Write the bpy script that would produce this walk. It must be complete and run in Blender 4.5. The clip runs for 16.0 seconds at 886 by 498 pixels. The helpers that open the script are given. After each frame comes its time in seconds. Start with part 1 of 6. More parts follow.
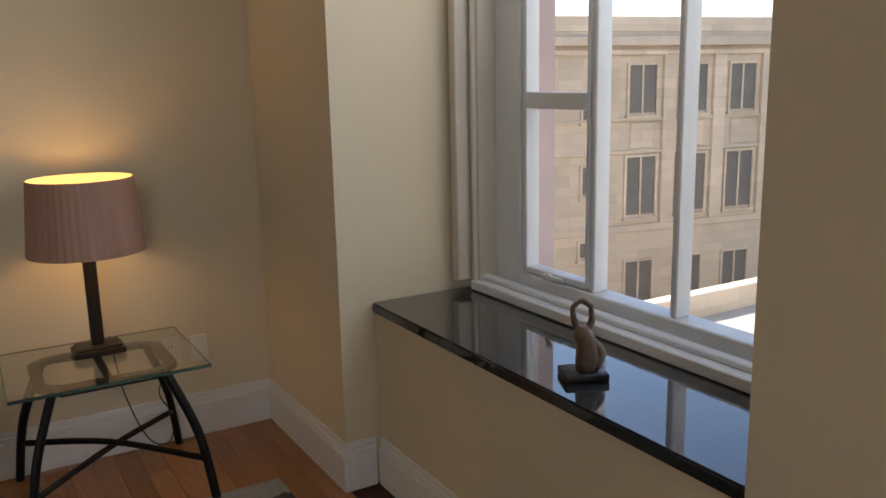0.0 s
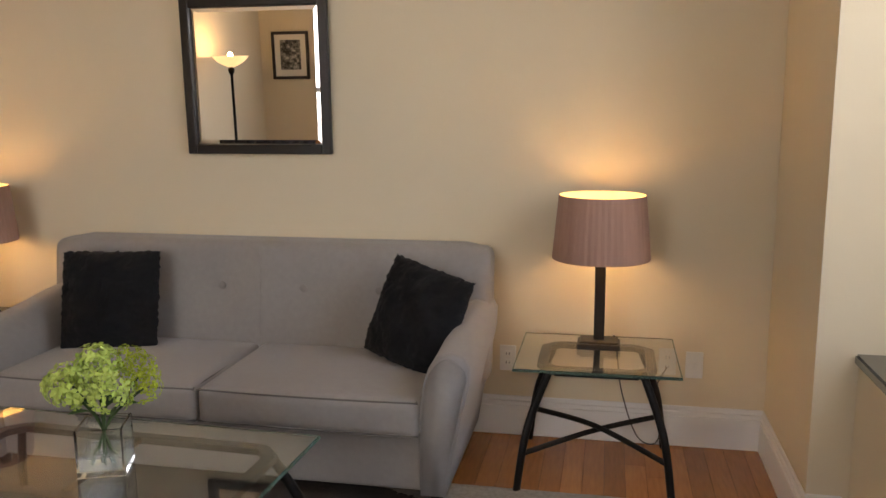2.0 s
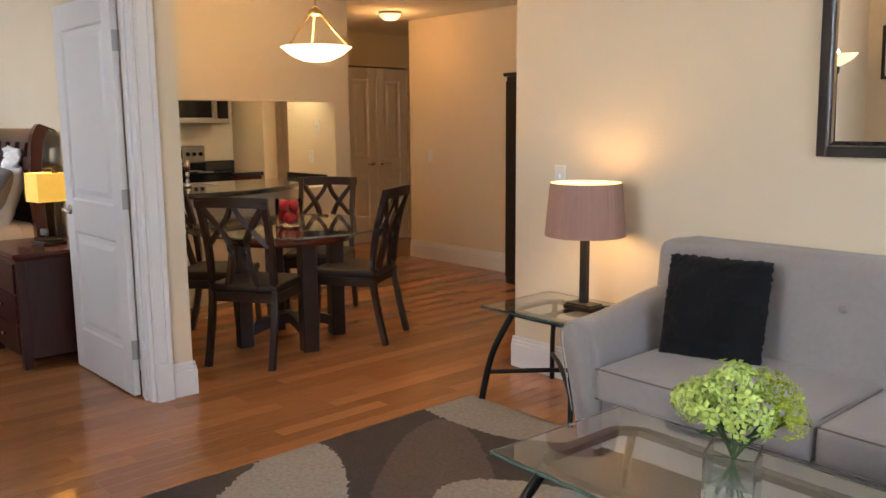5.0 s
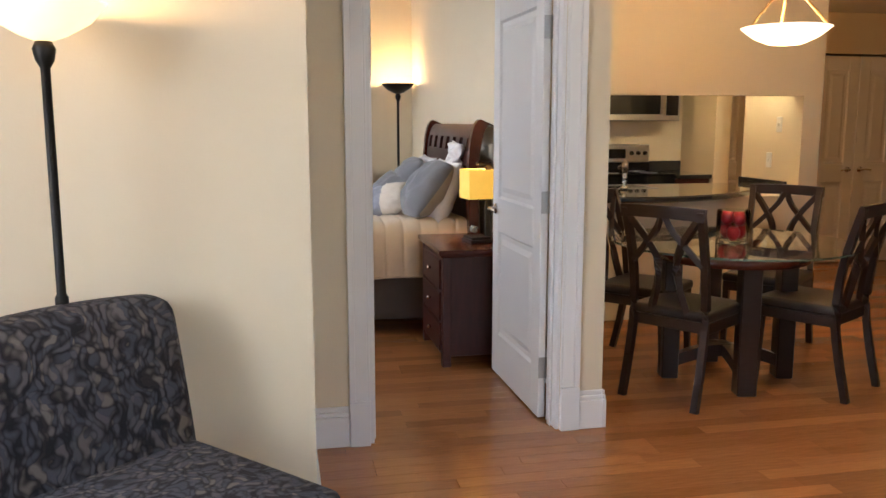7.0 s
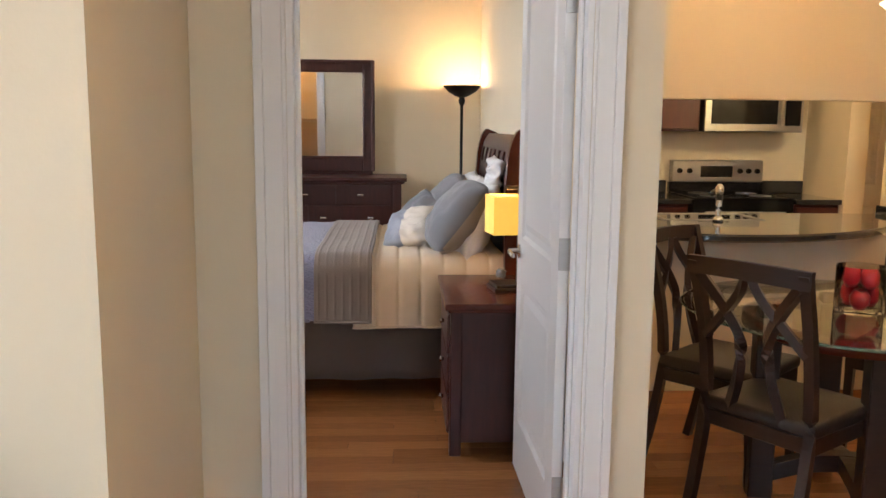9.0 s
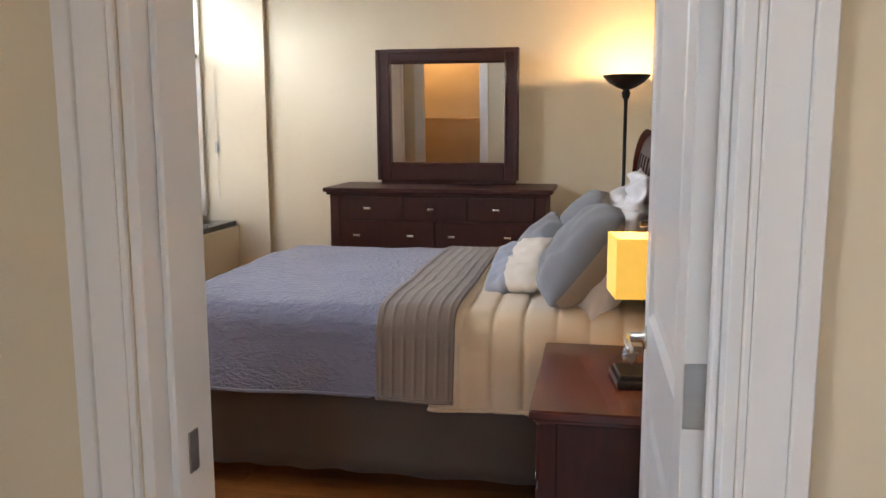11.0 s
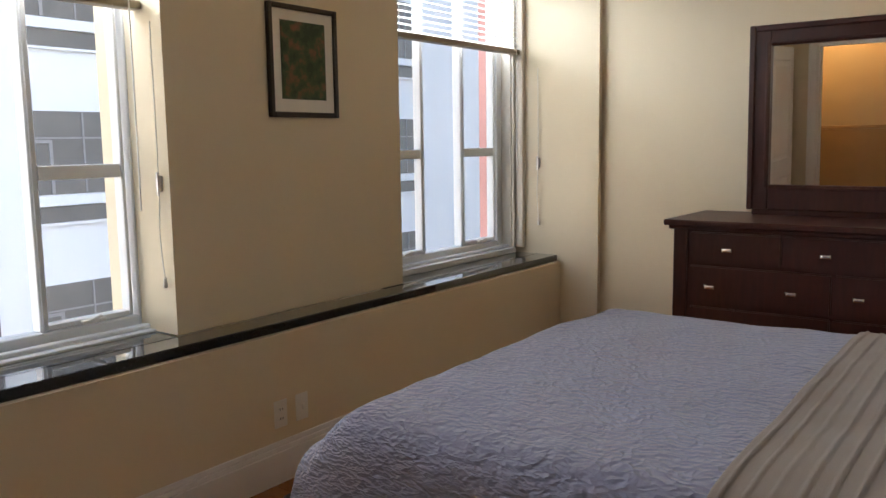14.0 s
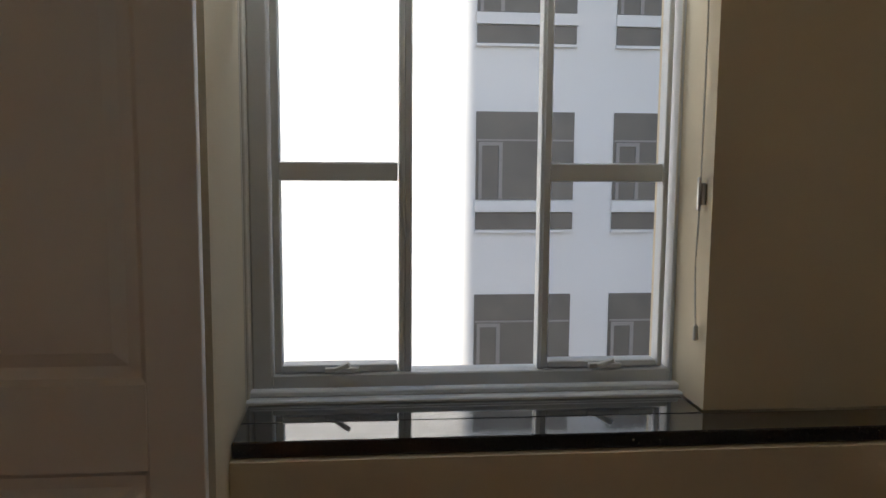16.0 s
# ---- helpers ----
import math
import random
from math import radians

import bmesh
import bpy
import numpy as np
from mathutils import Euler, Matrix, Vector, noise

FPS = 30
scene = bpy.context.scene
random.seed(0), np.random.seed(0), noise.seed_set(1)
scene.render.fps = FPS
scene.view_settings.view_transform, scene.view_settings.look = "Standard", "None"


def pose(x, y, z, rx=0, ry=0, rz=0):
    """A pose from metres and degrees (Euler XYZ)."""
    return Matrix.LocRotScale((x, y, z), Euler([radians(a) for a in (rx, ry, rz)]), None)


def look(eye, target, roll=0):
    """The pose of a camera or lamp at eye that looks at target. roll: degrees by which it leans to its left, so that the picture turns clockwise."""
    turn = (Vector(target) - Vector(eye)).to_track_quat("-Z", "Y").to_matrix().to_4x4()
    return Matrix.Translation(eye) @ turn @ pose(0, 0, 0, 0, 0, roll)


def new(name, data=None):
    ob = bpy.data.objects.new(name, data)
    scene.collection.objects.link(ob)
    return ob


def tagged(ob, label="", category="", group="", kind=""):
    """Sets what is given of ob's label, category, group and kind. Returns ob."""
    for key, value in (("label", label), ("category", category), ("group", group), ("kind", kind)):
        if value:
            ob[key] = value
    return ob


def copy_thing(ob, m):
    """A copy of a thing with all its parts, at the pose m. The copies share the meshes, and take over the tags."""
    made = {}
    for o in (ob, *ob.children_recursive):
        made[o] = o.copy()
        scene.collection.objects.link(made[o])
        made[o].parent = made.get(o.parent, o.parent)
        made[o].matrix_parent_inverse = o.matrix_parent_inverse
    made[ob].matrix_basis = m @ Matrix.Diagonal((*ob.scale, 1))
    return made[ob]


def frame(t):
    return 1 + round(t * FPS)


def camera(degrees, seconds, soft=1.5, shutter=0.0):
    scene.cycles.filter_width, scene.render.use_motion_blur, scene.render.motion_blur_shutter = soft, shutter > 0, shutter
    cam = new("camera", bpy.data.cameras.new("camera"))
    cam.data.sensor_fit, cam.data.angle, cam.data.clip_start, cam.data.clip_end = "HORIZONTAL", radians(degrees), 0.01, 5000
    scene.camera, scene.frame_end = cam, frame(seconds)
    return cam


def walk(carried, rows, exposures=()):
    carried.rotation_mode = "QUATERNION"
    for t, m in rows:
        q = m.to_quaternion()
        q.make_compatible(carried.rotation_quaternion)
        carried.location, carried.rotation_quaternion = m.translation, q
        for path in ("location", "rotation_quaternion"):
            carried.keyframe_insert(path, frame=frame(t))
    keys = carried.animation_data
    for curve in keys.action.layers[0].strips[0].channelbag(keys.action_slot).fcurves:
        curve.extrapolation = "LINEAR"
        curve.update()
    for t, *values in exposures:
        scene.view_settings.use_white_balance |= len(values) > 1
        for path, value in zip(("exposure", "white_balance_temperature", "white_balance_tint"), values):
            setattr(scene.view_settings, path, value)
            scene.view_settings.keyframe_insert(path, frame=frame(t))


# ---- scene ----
cam = camera(56.29, 16.0)
PATH = [
    (0, (0.008, 0.061, 1.406), (1.003, 1.747, 0.999), -1.25),
    (0.5, (0.102, -0.006, 1.432), (0.756, 1.844, 1.048), -0.01),
    (1, (0.236, -0.102, 1.438), (0.441, 1.854, 1.079), 1.33),
    (1.5, (0.346, -0.152, 1.428), (0.231, 1.815, 1.085), 0.58),
    (2, (0.395, -0.212, 1.436), (0.007, 1.721, 1.101), -0.34),
    (2.5, (0.398, -0.231, 1.418), (-0.226, 1.641, 1.092), -1.13),
    (3, (0.37, -0.232, 1.414), (-0.45, 1.564, 1.095), -1.21),
    (3.5, (0.351, -0.224, 1.408), (-0.665, 1.47, 1.094), -1.43),
    (4, (0.301, -0.2, 1.404), (-0.875, 1.385, 1.081), -1.10),
    (4.5, (0.182, -0.151, 1.395), (-1.106, 1.342, 1.063), -0.35),
    (5, (0.011, -0.086, 1.388), (-1.46, 1.234, 1.085), -0.44),
    (5.2, (-0.056, -0.066, 1.379), (-1.611, 1.156, 1.083), -0.19),
    (7.3, (-0.654, 0.393, 1.378), (-2.602, 0.733, 1.077), -0.19),
    (7.5, (-0.751, 0.463, 1.387), (-2.702, 0.791, 1.088), -0.18),
    (8, (-1.027, 0.659, 1.39), (-2.986, 0.932, 1.091), 1.13),
    (8.2, (-1.139, 0.73, 1.384), (-3.103, 0.967, 1.088), 1.36),
    (10.3, (-2.396, 1.247, 1.441), (-4.369, 1.102, 1.145), -0.62),
    (10.5, (-2.524, 1.273, 1.434), (-4.492, 1.072, 1.137), -0.35),
    (11, (-2.861, 1.332, 1.419), (-4.805, 0.966, 1.123), -0.13),
    (11.5, (-3.162, 1.323, 1.419), (-5.088, 0.851, 1.158), -0.68),
    (12, (-3.437, 1.317, 1.414), (-5.316, 0.671, 1.185), -0.70),
    (12.5, (-3.664, 1.324, 1.399), (-5.484, 0.527, 1.167), -0.07),
    (13, (-3.869, 1.228, 1.391), (-5.657, 0.365, 1.146), -1.04),
    (13.5, (-4.095, 1.094, 1.393), (-5.822, 0.119, 1.132), -1.62),
    (14, (-4.355, 1.003, 1.39), (-5.956, -0.169, 1.135), -0.82),
    (14.5, (-4.6, 0.918, 1.388), (-5.987, -0.506, 1.169), -1.04),
    (15, (-4.873, 0.76, 1.379), (-5.937, -0.922, 1.174), -1.51),
    (15.5, (-5.172, 0.641, 1.367), (-5.771, -1.253, 1.142), 0.27),
    (16, (-5.354, 0.424, 1.357), (-5.549, -1.553, 1.124), 0.41),
]
EXPOSURES = [(0.0, 1.05, 6500, 14), (0.5, 1.25, 6650, 15), (1.5, 1.65, 6900, 17), (2.0, 1.85, 6900, 18), (3.5, 2.25, 6250, 16), (4.5, 2.45, 6100, 16), (7.5, 2.6, 6050, 15), (10.5, 2.85, 6200, 15), (11.5, 2.3, 5750, 13), (12.5, 2.15, 5600, 13), (13.5, 2.2, 6000, 13), (14.5, 1.8, 6500, 13), (15.5, 1.0, 6500, 12), (16.0, 0.65, 6450, 11)]
walk(cam, [(t, look(eye, target, roll)) for t, eye, target, roll in PATH], EXPOSURES)

# ---- world, sun, large lights ----
world = bpy.data.worlds.new("sky")
scene.world = world
world.use_nodes = True
wn = world.node_tree
sky = wn.nodes.new("ShaderNodeTexSky")
sky.sky_type, sky.sun_disc = "NISHITA", False
sky.sun_elevation, sky.sun_rotation = radians(43), radians(-28)
wn.links.new(sky.outputs["Color"], wn.nodes["Background"].inputs["Color"])
wn.nodes["Background"].inputs["Strength"].default_value = 0.15


def lamp(name, kind, power, m, size=0.1, size_y=None, colour=(1, 1, 1)):
    data = bpy.data.lights.new(name, kind)
    data.energy, data.color = power if kind == "SUN" else power * 0.38, colour
    if kind == "SUN":
        data.angle = radians(size)
    elif kind == "AREA":
        data.shape, data.size, data.size_y = "RECTANGLE", size, size_y or size
    else:
        data.shadow_soft_size = size
    ob = new(name, data)
    ob.matrix_basis = m
    return tagged(ob, category="light", kind="structure")


WARM, AMBER, DAY = (1.0, 0.62, 0.28), (1.0, 0.57, 0.22), (0.82, 0.91, 1.0)
lamp("sun", "SUN", 4.5, look((-4, 7, 8), (0, 0, 0)), 0.5, colour=(1.0, 0.95, 0.86))

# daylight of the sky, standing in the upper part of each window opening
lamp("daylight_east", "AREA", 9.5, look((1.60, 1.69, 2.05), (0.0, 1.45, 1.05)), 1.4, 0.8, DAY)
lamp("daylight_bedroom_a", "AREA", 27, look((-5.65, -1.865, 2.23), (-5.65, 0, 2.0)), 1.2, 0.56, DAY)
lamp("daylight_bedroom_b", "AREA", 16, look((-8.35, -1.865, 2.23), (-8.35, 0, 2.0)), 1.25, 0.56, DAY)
lamp("daylight_south", "AREA", 20, look((-1.3, -1.86, 1.75), (-1.45, 0, 0.75)), 1.6, 1.7, DAY)


# ---- materials ----
def material(name, colour, rough=0.6, metal=0.0, vary=0.12, scale=8.0, grain=0.0, grain_scale=120.0, stretch=(1, 1, 1), second=None, emit=None, power=0.0, trans=0.0, ior=1.45, alpha=1.0, coat=0.0, rand=0.0, sheen=0.0):
    m = bpy.data.materials.new(name)
    m.use_nodes = True
    t = m.node_tree
    b = t.nodes["Principled BSDF"]
    b.inputs["Roughness"].default_value = rough
    b.inputs["Metallic"].default_value = metal
    b.inputs["IOR"].default_value = ior
    b.inputs["Transmission Weight"].default_value = trans
    b.inputs["Coat Weight"].default_value = coat
    b.inputs["Sheen Weight"].default_value = sheen
    co = t.nodes.new("ShaderNodeTexCoord")
    mp = t.nodes.new("ShaderNodeMapping")
    mp.inputs["Scale"].default_value = stretch
    t.links.new(co.outputs["Object"], mp.inputs["Vector"])
    n1 = t.nodes.new("ShaderNodeTexNoise")
    n1.inputs["Scale"].default_value, n1.inputs["Detail"].default_value = scale, 5
    t.links.new(mp.outputs["Vector"], n1.inputs["Vector"])
    mix = t.nodes.new("ShaderNodeMix")
    mix.data_type = "RGBA"
    c2 = second or tuple(c * (1 - 2 * vary) for c in colour)
    mix.inputs["A"].default_value = (*[min(1, c * (1 + (0 if second else vary))) for c in colour], 1)
    mix.inputs["B"].default_value = (*c2, 1)
    t.links.new(n1.outputs["Fac"], mix.inputs["Factor"])
    out = mix.outputs["Result"]
    if rand:
        oi = t.nodes.new("ShaderNodeObjectInfo")
        ge = t.nodes.new("ShaderNodeNewGeometry")
        ad = t.nodes.new("ShaderNodeMath")
        ad.operation = "ADD"
        t.links.new(oi.outputs["Random"], ad.inputs[0])
        t.links.new(ge.outputs["Random Per Island"], ad.inputs[1])
        fr = t.nodes.new("ShaderNodeMath")
        fr.operation = "FRACT"
        t.links.new(ad.outputs[0], fr.inputs[0])
        mr = t.nodes.new("ShaderNodeMapRange")
        mr.inputs["To Min"].default_value, mr.inputs["To Max"].default_value = 1 - rand, 1 + rand
        t.links.new(fr.outputs[0], mr.inputs["Value"])
        hs = t.nodes.new("ShaderNodeHueSaturation")
        t.links.new(mr.outputs["Result"], hs.inputs["Value"])
        t.links.new(out, hs.inputs["Color"])
        out = hs.outputs["Color"]
    t.links.new(out, b.inputs["Base Color"])
    if grain:
        n2 = t.nodes.new("ShaderNodeTexNoise")
        n2.inputs["Scale"].default_value, n2.inputs["Detail"].default_value = grain_scale, 4
        t.links.new(mp.outputs["Vector"], n2.inputs["Vector"])
        bp = t.nodes.new("ShaderNodeBump")
        bp.inputs["Strength"].default_value, bp.inputs["Distance"].default_value = grain, 0.004
        t.links.new(n2.outputs["Fac"], bp.inputs["Height"])
        t.links.new(bp.outputs["Normal"], b.inputs["Normal"])
    if emit:
        b.inputs["Emission Color"].default_value = (*emit, 1)
        b.inputs["Emission Strength"].default_value = power
    return m


WALL = material("cream_paint", (0.73, 0.63, 0.455), 0.75, vary=0.03, scale=2.0, grain=0.12, grain_scale=90)
CEIL = material("ceiling_paint", (0.80, 0.77, 0.70), 0.85, vary=0.02, scale=2, grain=0.1)
WHITE = material("white_gloss_paint", (0.80, 0.79, 0.77), 0.34, vary=0.02, scale=3)
OAK = material("oak_plank", (0.40, 0.165, 0.055), 0.24, vary=0.18, scale=9, stretch=(9, 1, 9), grain=0.06, grain_scale=60, rand=0.22, coat=0.25)
SUBFLOOR = material("floor_joint", (0.06, 0.025, 0.01), 0.8)
GRANITE = material("black_granite", (0.012, 0.013, 0.014), 0.06, vary=0.3, scale=160, second=(0.04, 0.042, 0.045), coat=0.8)
SOFA = material("grey_upholstery", (0.33, 0.305, 0.285), 0.9, vary=0.06, scale=40, grain=0.5, grain_scale=420, sheen=0.25)
BUTTON = material("tuft_button_fabric", (0.30, 0.277, 0.26), 0.9, vary=0.08, scale=40)
PIPING = material("dark_piping", (0.17, 0.155, 0.145), 0.9)
BLACKFUR = material("black_plush", (0.006, 0.006, 0.007), 1.0, vary=0.3, scale=60, grain=1.0, grain_scale=260, sheen=0.03)
IRON = material("dark_iron", (0.02, 0.018, 0.016), 0.42, metal=0.6, vary=0.2, scale=25, grain=0.2, grain_scale=80)
GLASS = material("clear_glass", (0.93, 0.97, 0.95), 0.02, vary=0.0, trans=1.0, ior=1.45)
GLASSEDGE = material("green_glass_edge", (0.25, 0.5, 0.42), 0.05, trans=0.7, vary=0.05)
PANE = material("window_glass", (0.97, 0.98, 0.98), 0.0, vary=0.0, trans=1.0, ior=1.02)
MIRROR = material("mirror_glass", (0.9, 0.9, 0.89), 0.0, metal=1.0, vary=0.0)
BLACKWOOD = material("black_lacquered_wood", (0.018, 0.014, 0.012), 0.35, vary=0.2, scale=12, stretch=(1, 8, 8), grain=0.08)
ESPRESSO = material("espresso_wood", (0.028, 0.013, 0.009), 0.33, vary=0.25, scale=14, stretch=(1, 1, 6), grain=0.1)
CHERRY = material("cherry_wood", (0.085, 0.016, 0.008), 0.25, vary=0.25, scale=8, stretch=(8, 1, 1), grain=0.06, coat=0.2)
DCH = material("dark_cherry", (0.055, 0.012, 0.008), 0.38, vary=0.3, scale=7, stretch=(1, 7, 1), grain=0.06)
SHADE = material("pleated_shade", (0.40, 0.24, 0.185), 0.85, vary=0.12, scale=30, stretch=(1, 1, 0.05), grain=0.3, grain_scale=150)
SHADEIN = material("shade_lining", (0.9, 0.72, 0.4), 0.8, emit=(1.0, 0.50, 0.12), power=0.4)
BULB = material("lamp_bulb", (1, 0.9, 0.7), 0.5, emit=(1.0, 0.75, 0.4), power=11)
LEATHER = material("dark_leather", (0.022, 0.016, 0.014), 0.38, vary=0.2, scale=40, grain=0.3, grain_scale=160)
CHROME = material("brushed_chrome", (0.75, 0.73, 0.7), 0.22, metal=1.0, vary=0.05)
STEEL = material("stainless_steel", (0.5, 0.49, 0.47), 0.3, metal=1.0, vary=0.08, stretch=(1, 1, 20))
PLASTIC = material("white_plastic", (0.78, 0.77, 0.73), 0.4, vary=0.02)
SLOT = material("dark_slot", (0.03, 0.03, 0.03), 0.7)
BLACKGLASS = material("black_appliance", (0.01, 0.01, 0.011), 0.12)


# ---- mesh helpers ----
def boxes(items, bevel=0.0, seg=1):
    bm = bmesh.new()
    for x0, x1, y0, y1, z0, z1 in items:
        m = Matrix.LocRotScale(((x0 + x1) / 2, (y0 + y1) / 2, (z0 + z1) / 2), None, (abs(x1 - x0), abs(y1 - y0), abs(z1 - z0)))
        bmesh.ops.create_cube(bm, size=1, matrix=m)
    if bevel:
        bmesh.ops.bevel(bm, geom=list(bm.edges), offset=bevel, segments=seg, affect="EDGES", clamp_overlap=True)
    return bm


def box(x0, x1, y0, y1, z0, z1, bevel=0.0, seg=1):
    return boxes([(x0, x1, y0, y1, z0, z1)], bevel, seg)


def lathe(profile, seg=32, at=(0, 0, 0)):
    """A turned solid from (radius, height) pairs."""
    bm = bmesh.new()
    rings = []
    for r, z in profile:
        rings.append([bm.verts.new((at[0] + r * math.cos(2 * math.pi * i / seg), at[1] + r * math.sin(2 * math.pi * i / seg), at[2] + z)) for i in range(seg)])
    for a, b in zip(rings, rings[1:]):
        for i in range(seg):
            bm.faces.new((a[i], a[(i + 1) % seg], b[(i + 1) % seg], b[i]))
    if profile[0][0] > 1e-4:
        bm.faces.new(rings[0][::-1])
    if profile[-1][0] > 1e-4:
        bm.faces.new(rings[-1])
    bmesh.ops.remove_doubles(bm, verts=bm.verts, dist=1e-5)
    bmesh.ops.recalc_face_normals(bm, faces=bm.faces)
    return bm


def tube(points, r, seg=8, taper=None, flat=1.0):
    """A rod along points; flat squeezes it sideways."""
    bm = bmesh.new()
    pts = [Vector(p) for p in points]
    rings = []
    for i, p in enumerate(pts):
        d = (pts[min(i + 1, len(pts) - 1)] - pts[max(i - 1, 0)]).normalized()
        side = d.cross(Vector((0, 0, 1)))
        side = side.normalized() if side.length > 1e-3 else Vector((1, 0, 0))
        up = side.cross(d).normalized()
        rr = r if taper is None else r + (taper - r) * i / max(1, len(pts) - 1)
        rings.append([bm.verts.new(p + side * (rr * flat * math.cos(a)) + up * (rr * math.sin(a))) for a in [2 * math.pi * (k + 0.5) / seg for k in range(seg)]])
    for a, b in zip(rings, rings[1:]):
        for i in range(seg):
            bm.faces.new((a[i], a[(i + 1) % seg], b[(i + 1) % seg], b[i]))
    bm.faces.new(rings[0][::-1])
    bm.faces.new(rings[-1])
    bmesh.ops.recalc_face_normals(bm, faces=bm.faces)
    return bm


def curve_pts(pts, n=12):
    """Points on a smooth line through pts."""
    out = []
    P = [Vector(p) for p in pts]
    for i in range(len(P) - 1):
        p0, p1, p2, p3 = P[max(i - 1, 0)], P[i], P[i + 1], P[min(i + 2, len(P) - 1)]
        for k in range(n):
            t = k / n
            out.append(0.5 * ((2 * p1) + (p2 - p0) * t + (2 * p0 - 5 * p1 + 4 * p2 - p3) * t * t + (3 * p1 - p0 - 3 * p2 + p3) * t ** 3))
    out.append(P[-1])
    return out


def join(*bms):
    out = bms[0]
    for b in bms[1:]:
        me = bpy.data.meshes.new("tmp")
        b.to_mesh(me)
        out.from_mesh(me)
        bpy.data.meshes.remove(me)
        b.free()
    return out


def moved(bm, m):
    bm.transform(m)
    return bm


def part(name, bm, mat, parent=None, label="", smooth=False):
    me = bpy.data.meshes.new(name)
    bm.to_mesh(me)
    bm.free()
    me.materials.append(mat)
    if smooth:
        for p in me.polygons:
            p.use_smooth = True
    ob = new(name, me)
    if parent:
        ob.parent = parent
    if label:
        ob["label"] = label
    return ob


def thing(name, label, category, m=None, group=""):
    e = new(name)
    e.empty_display_size = 0.1
    if m is not None:
        e.matrix_basis = m
    return tagged(e, label, category, group)


def structure(name, bm, mat, label, category, smooth=False):
    return tagged(part(name, bm, mat, None, "", smooth), label, category, kind="structure")


def pillow(w, h, d, n=14, corner=0.25, crease=0.0, seed=0):
    """A stuffed cushion standing in the xz plane, w wide, h high, d thick."""
    bm = bmesh.new()
    grid = {}
    for side in (1, -1):
        for i in range(n + 1):
            for j in range(n + 1):
                u, v = 2 * i / n - 1, 2 * j / n - 1
                edge = i in (0, n) or j in (0, n)
                if edge and side == -1:
                    grid[side, i, j] = grid[1, i, j]
                    continue
                k = (1 - abs(u) ** 2.6) * (1 - abs(v) ** 2.6)
                pull = 1 - 0.06 * (1 - abs(v) ** 2) * abs(u) ** 3
                pull2 = 1 - 0.06 * (1 - abs(u) ** 2) * abs(v) ** 3
                y = side * d / 2 * max(k, 0) ** 0.55
                y += crease * noise.noise((u * 3 + seed, v * 3, side))* max(k, 0) ** 0.5
                grid[side, i, j] = bm.verts.new((u * w / 2 * pull, y, v * h / 2 * pull2))
    for side in (1, -1):
        for i in range(n):
            for j in range(n):
                q = [grid[side, i, j], grid[side, i + 1, j], grid[side, i + 1, j + 1], grid[side, i, j + 1]]
                try:
                    bm.faces.new(q if side == -1 else q[::-1])
                except ValueError:
                    pass
    bmesh.ops.recalc_face_normals(bm, faces=bm.faces)
    return bm


# ---- the large structure ----
H, LOW = 2.75, 2.40
EASTX, SOFAY, DOORX = 1.06, 3.30, -3.95
BX = -4.085
structure("floor_base", box(-9.6, 2.0, -2.1, 7.4, -0.16, -0.012), SUBFLOOR, "dark underlay below the oak floor boards", "floor")
structure("ceiling_living", boxes([(BX, 2.0, -2.1, 3.45, H, H + 0.15), (-9.4, BX, -2.1, 1.87, H, H + 0.15), (-5.85, BX, 1.87, 3.45, H, H + 0.15)]), CEIL, "plain off-white painted ceiling", "ceiling")
structure("ceiling_hall", boxes([(-9.4, -5.85, 1.87, 7.4, LOW, LOW + 0.2), (-5.85, -1.8, 3.45, 7.4, LOW, LOW + 0.2)]), CEIL, "lower plain ceiling over hall and kitchen", "ceiling")
structure("wall_hall_drop", boxes([(-5.85, -3.15, 3.43, 3.45, LOW, H)]), WALL, "cream painted drop above the hall", "wall")
structure("wall_sofa", box(-3.15, 2.0, SOFAY, 3.45, 0, H), WALL, "cream painted wall behind the sofa", "wall")
structure("wall_east_corner", box(EASTX, 1.95, 2.53, SOFAY - 0.003, 0, H), WALL, "cream painted wall pier beside the window", "wall")
structure("wall_east_pier", box(EASTX, 2.0, -2.1, 0.887, 0, H), WALL, "cream painted wall pier beside the window", "wall")
structure("wall_east_knee", box(1.19, 2.0, 0.890, 2.527, 0, 0.625), WALL, "cream painted low wall under the window", "wall")
structure("wall_east_head", box(1.19, 2.0, 0.890, 2.527, 2.55, H), WALL, "cream painted wall above the window", "wall")
structure("wall_living_south", boxes([(-3.19, -2.15, -2.1, -1.55, 0, H), (-0.45, EASTX, -2.1, -1.55, 0, H), (-2.15, -0.45, -2.1, -1.55, 0, 0.63), (-2.15, -0.45, -2.1, -1.55, 2.5, H)]), WALL, "cream painted wall with a window opening", "wall")
structure("wall_chase", boxes([(-3.946, -3.19, -0.15, 0.40, 0, H), (-3.25, -3.19, -2.1, -0.15, 0, H)]), WALL, "cream painted projecting wall beside the bedroom door", "wall")
structure("wall_bedroom_east", boxes([(BX, DOORX, -0.20, 0.662, 0, H), (BX, DOORX, 1.518, 1.72, 0, H), (BX, DOORX, 0.662, 1.518, 2.05, H), (BX, DOORX, -2.1, -1.0, 0, H), (BX, DOORX, -1.0, -0.20, 2.05, H)]), WALL, "cream painted wall with the bedroom doorway", "wall")
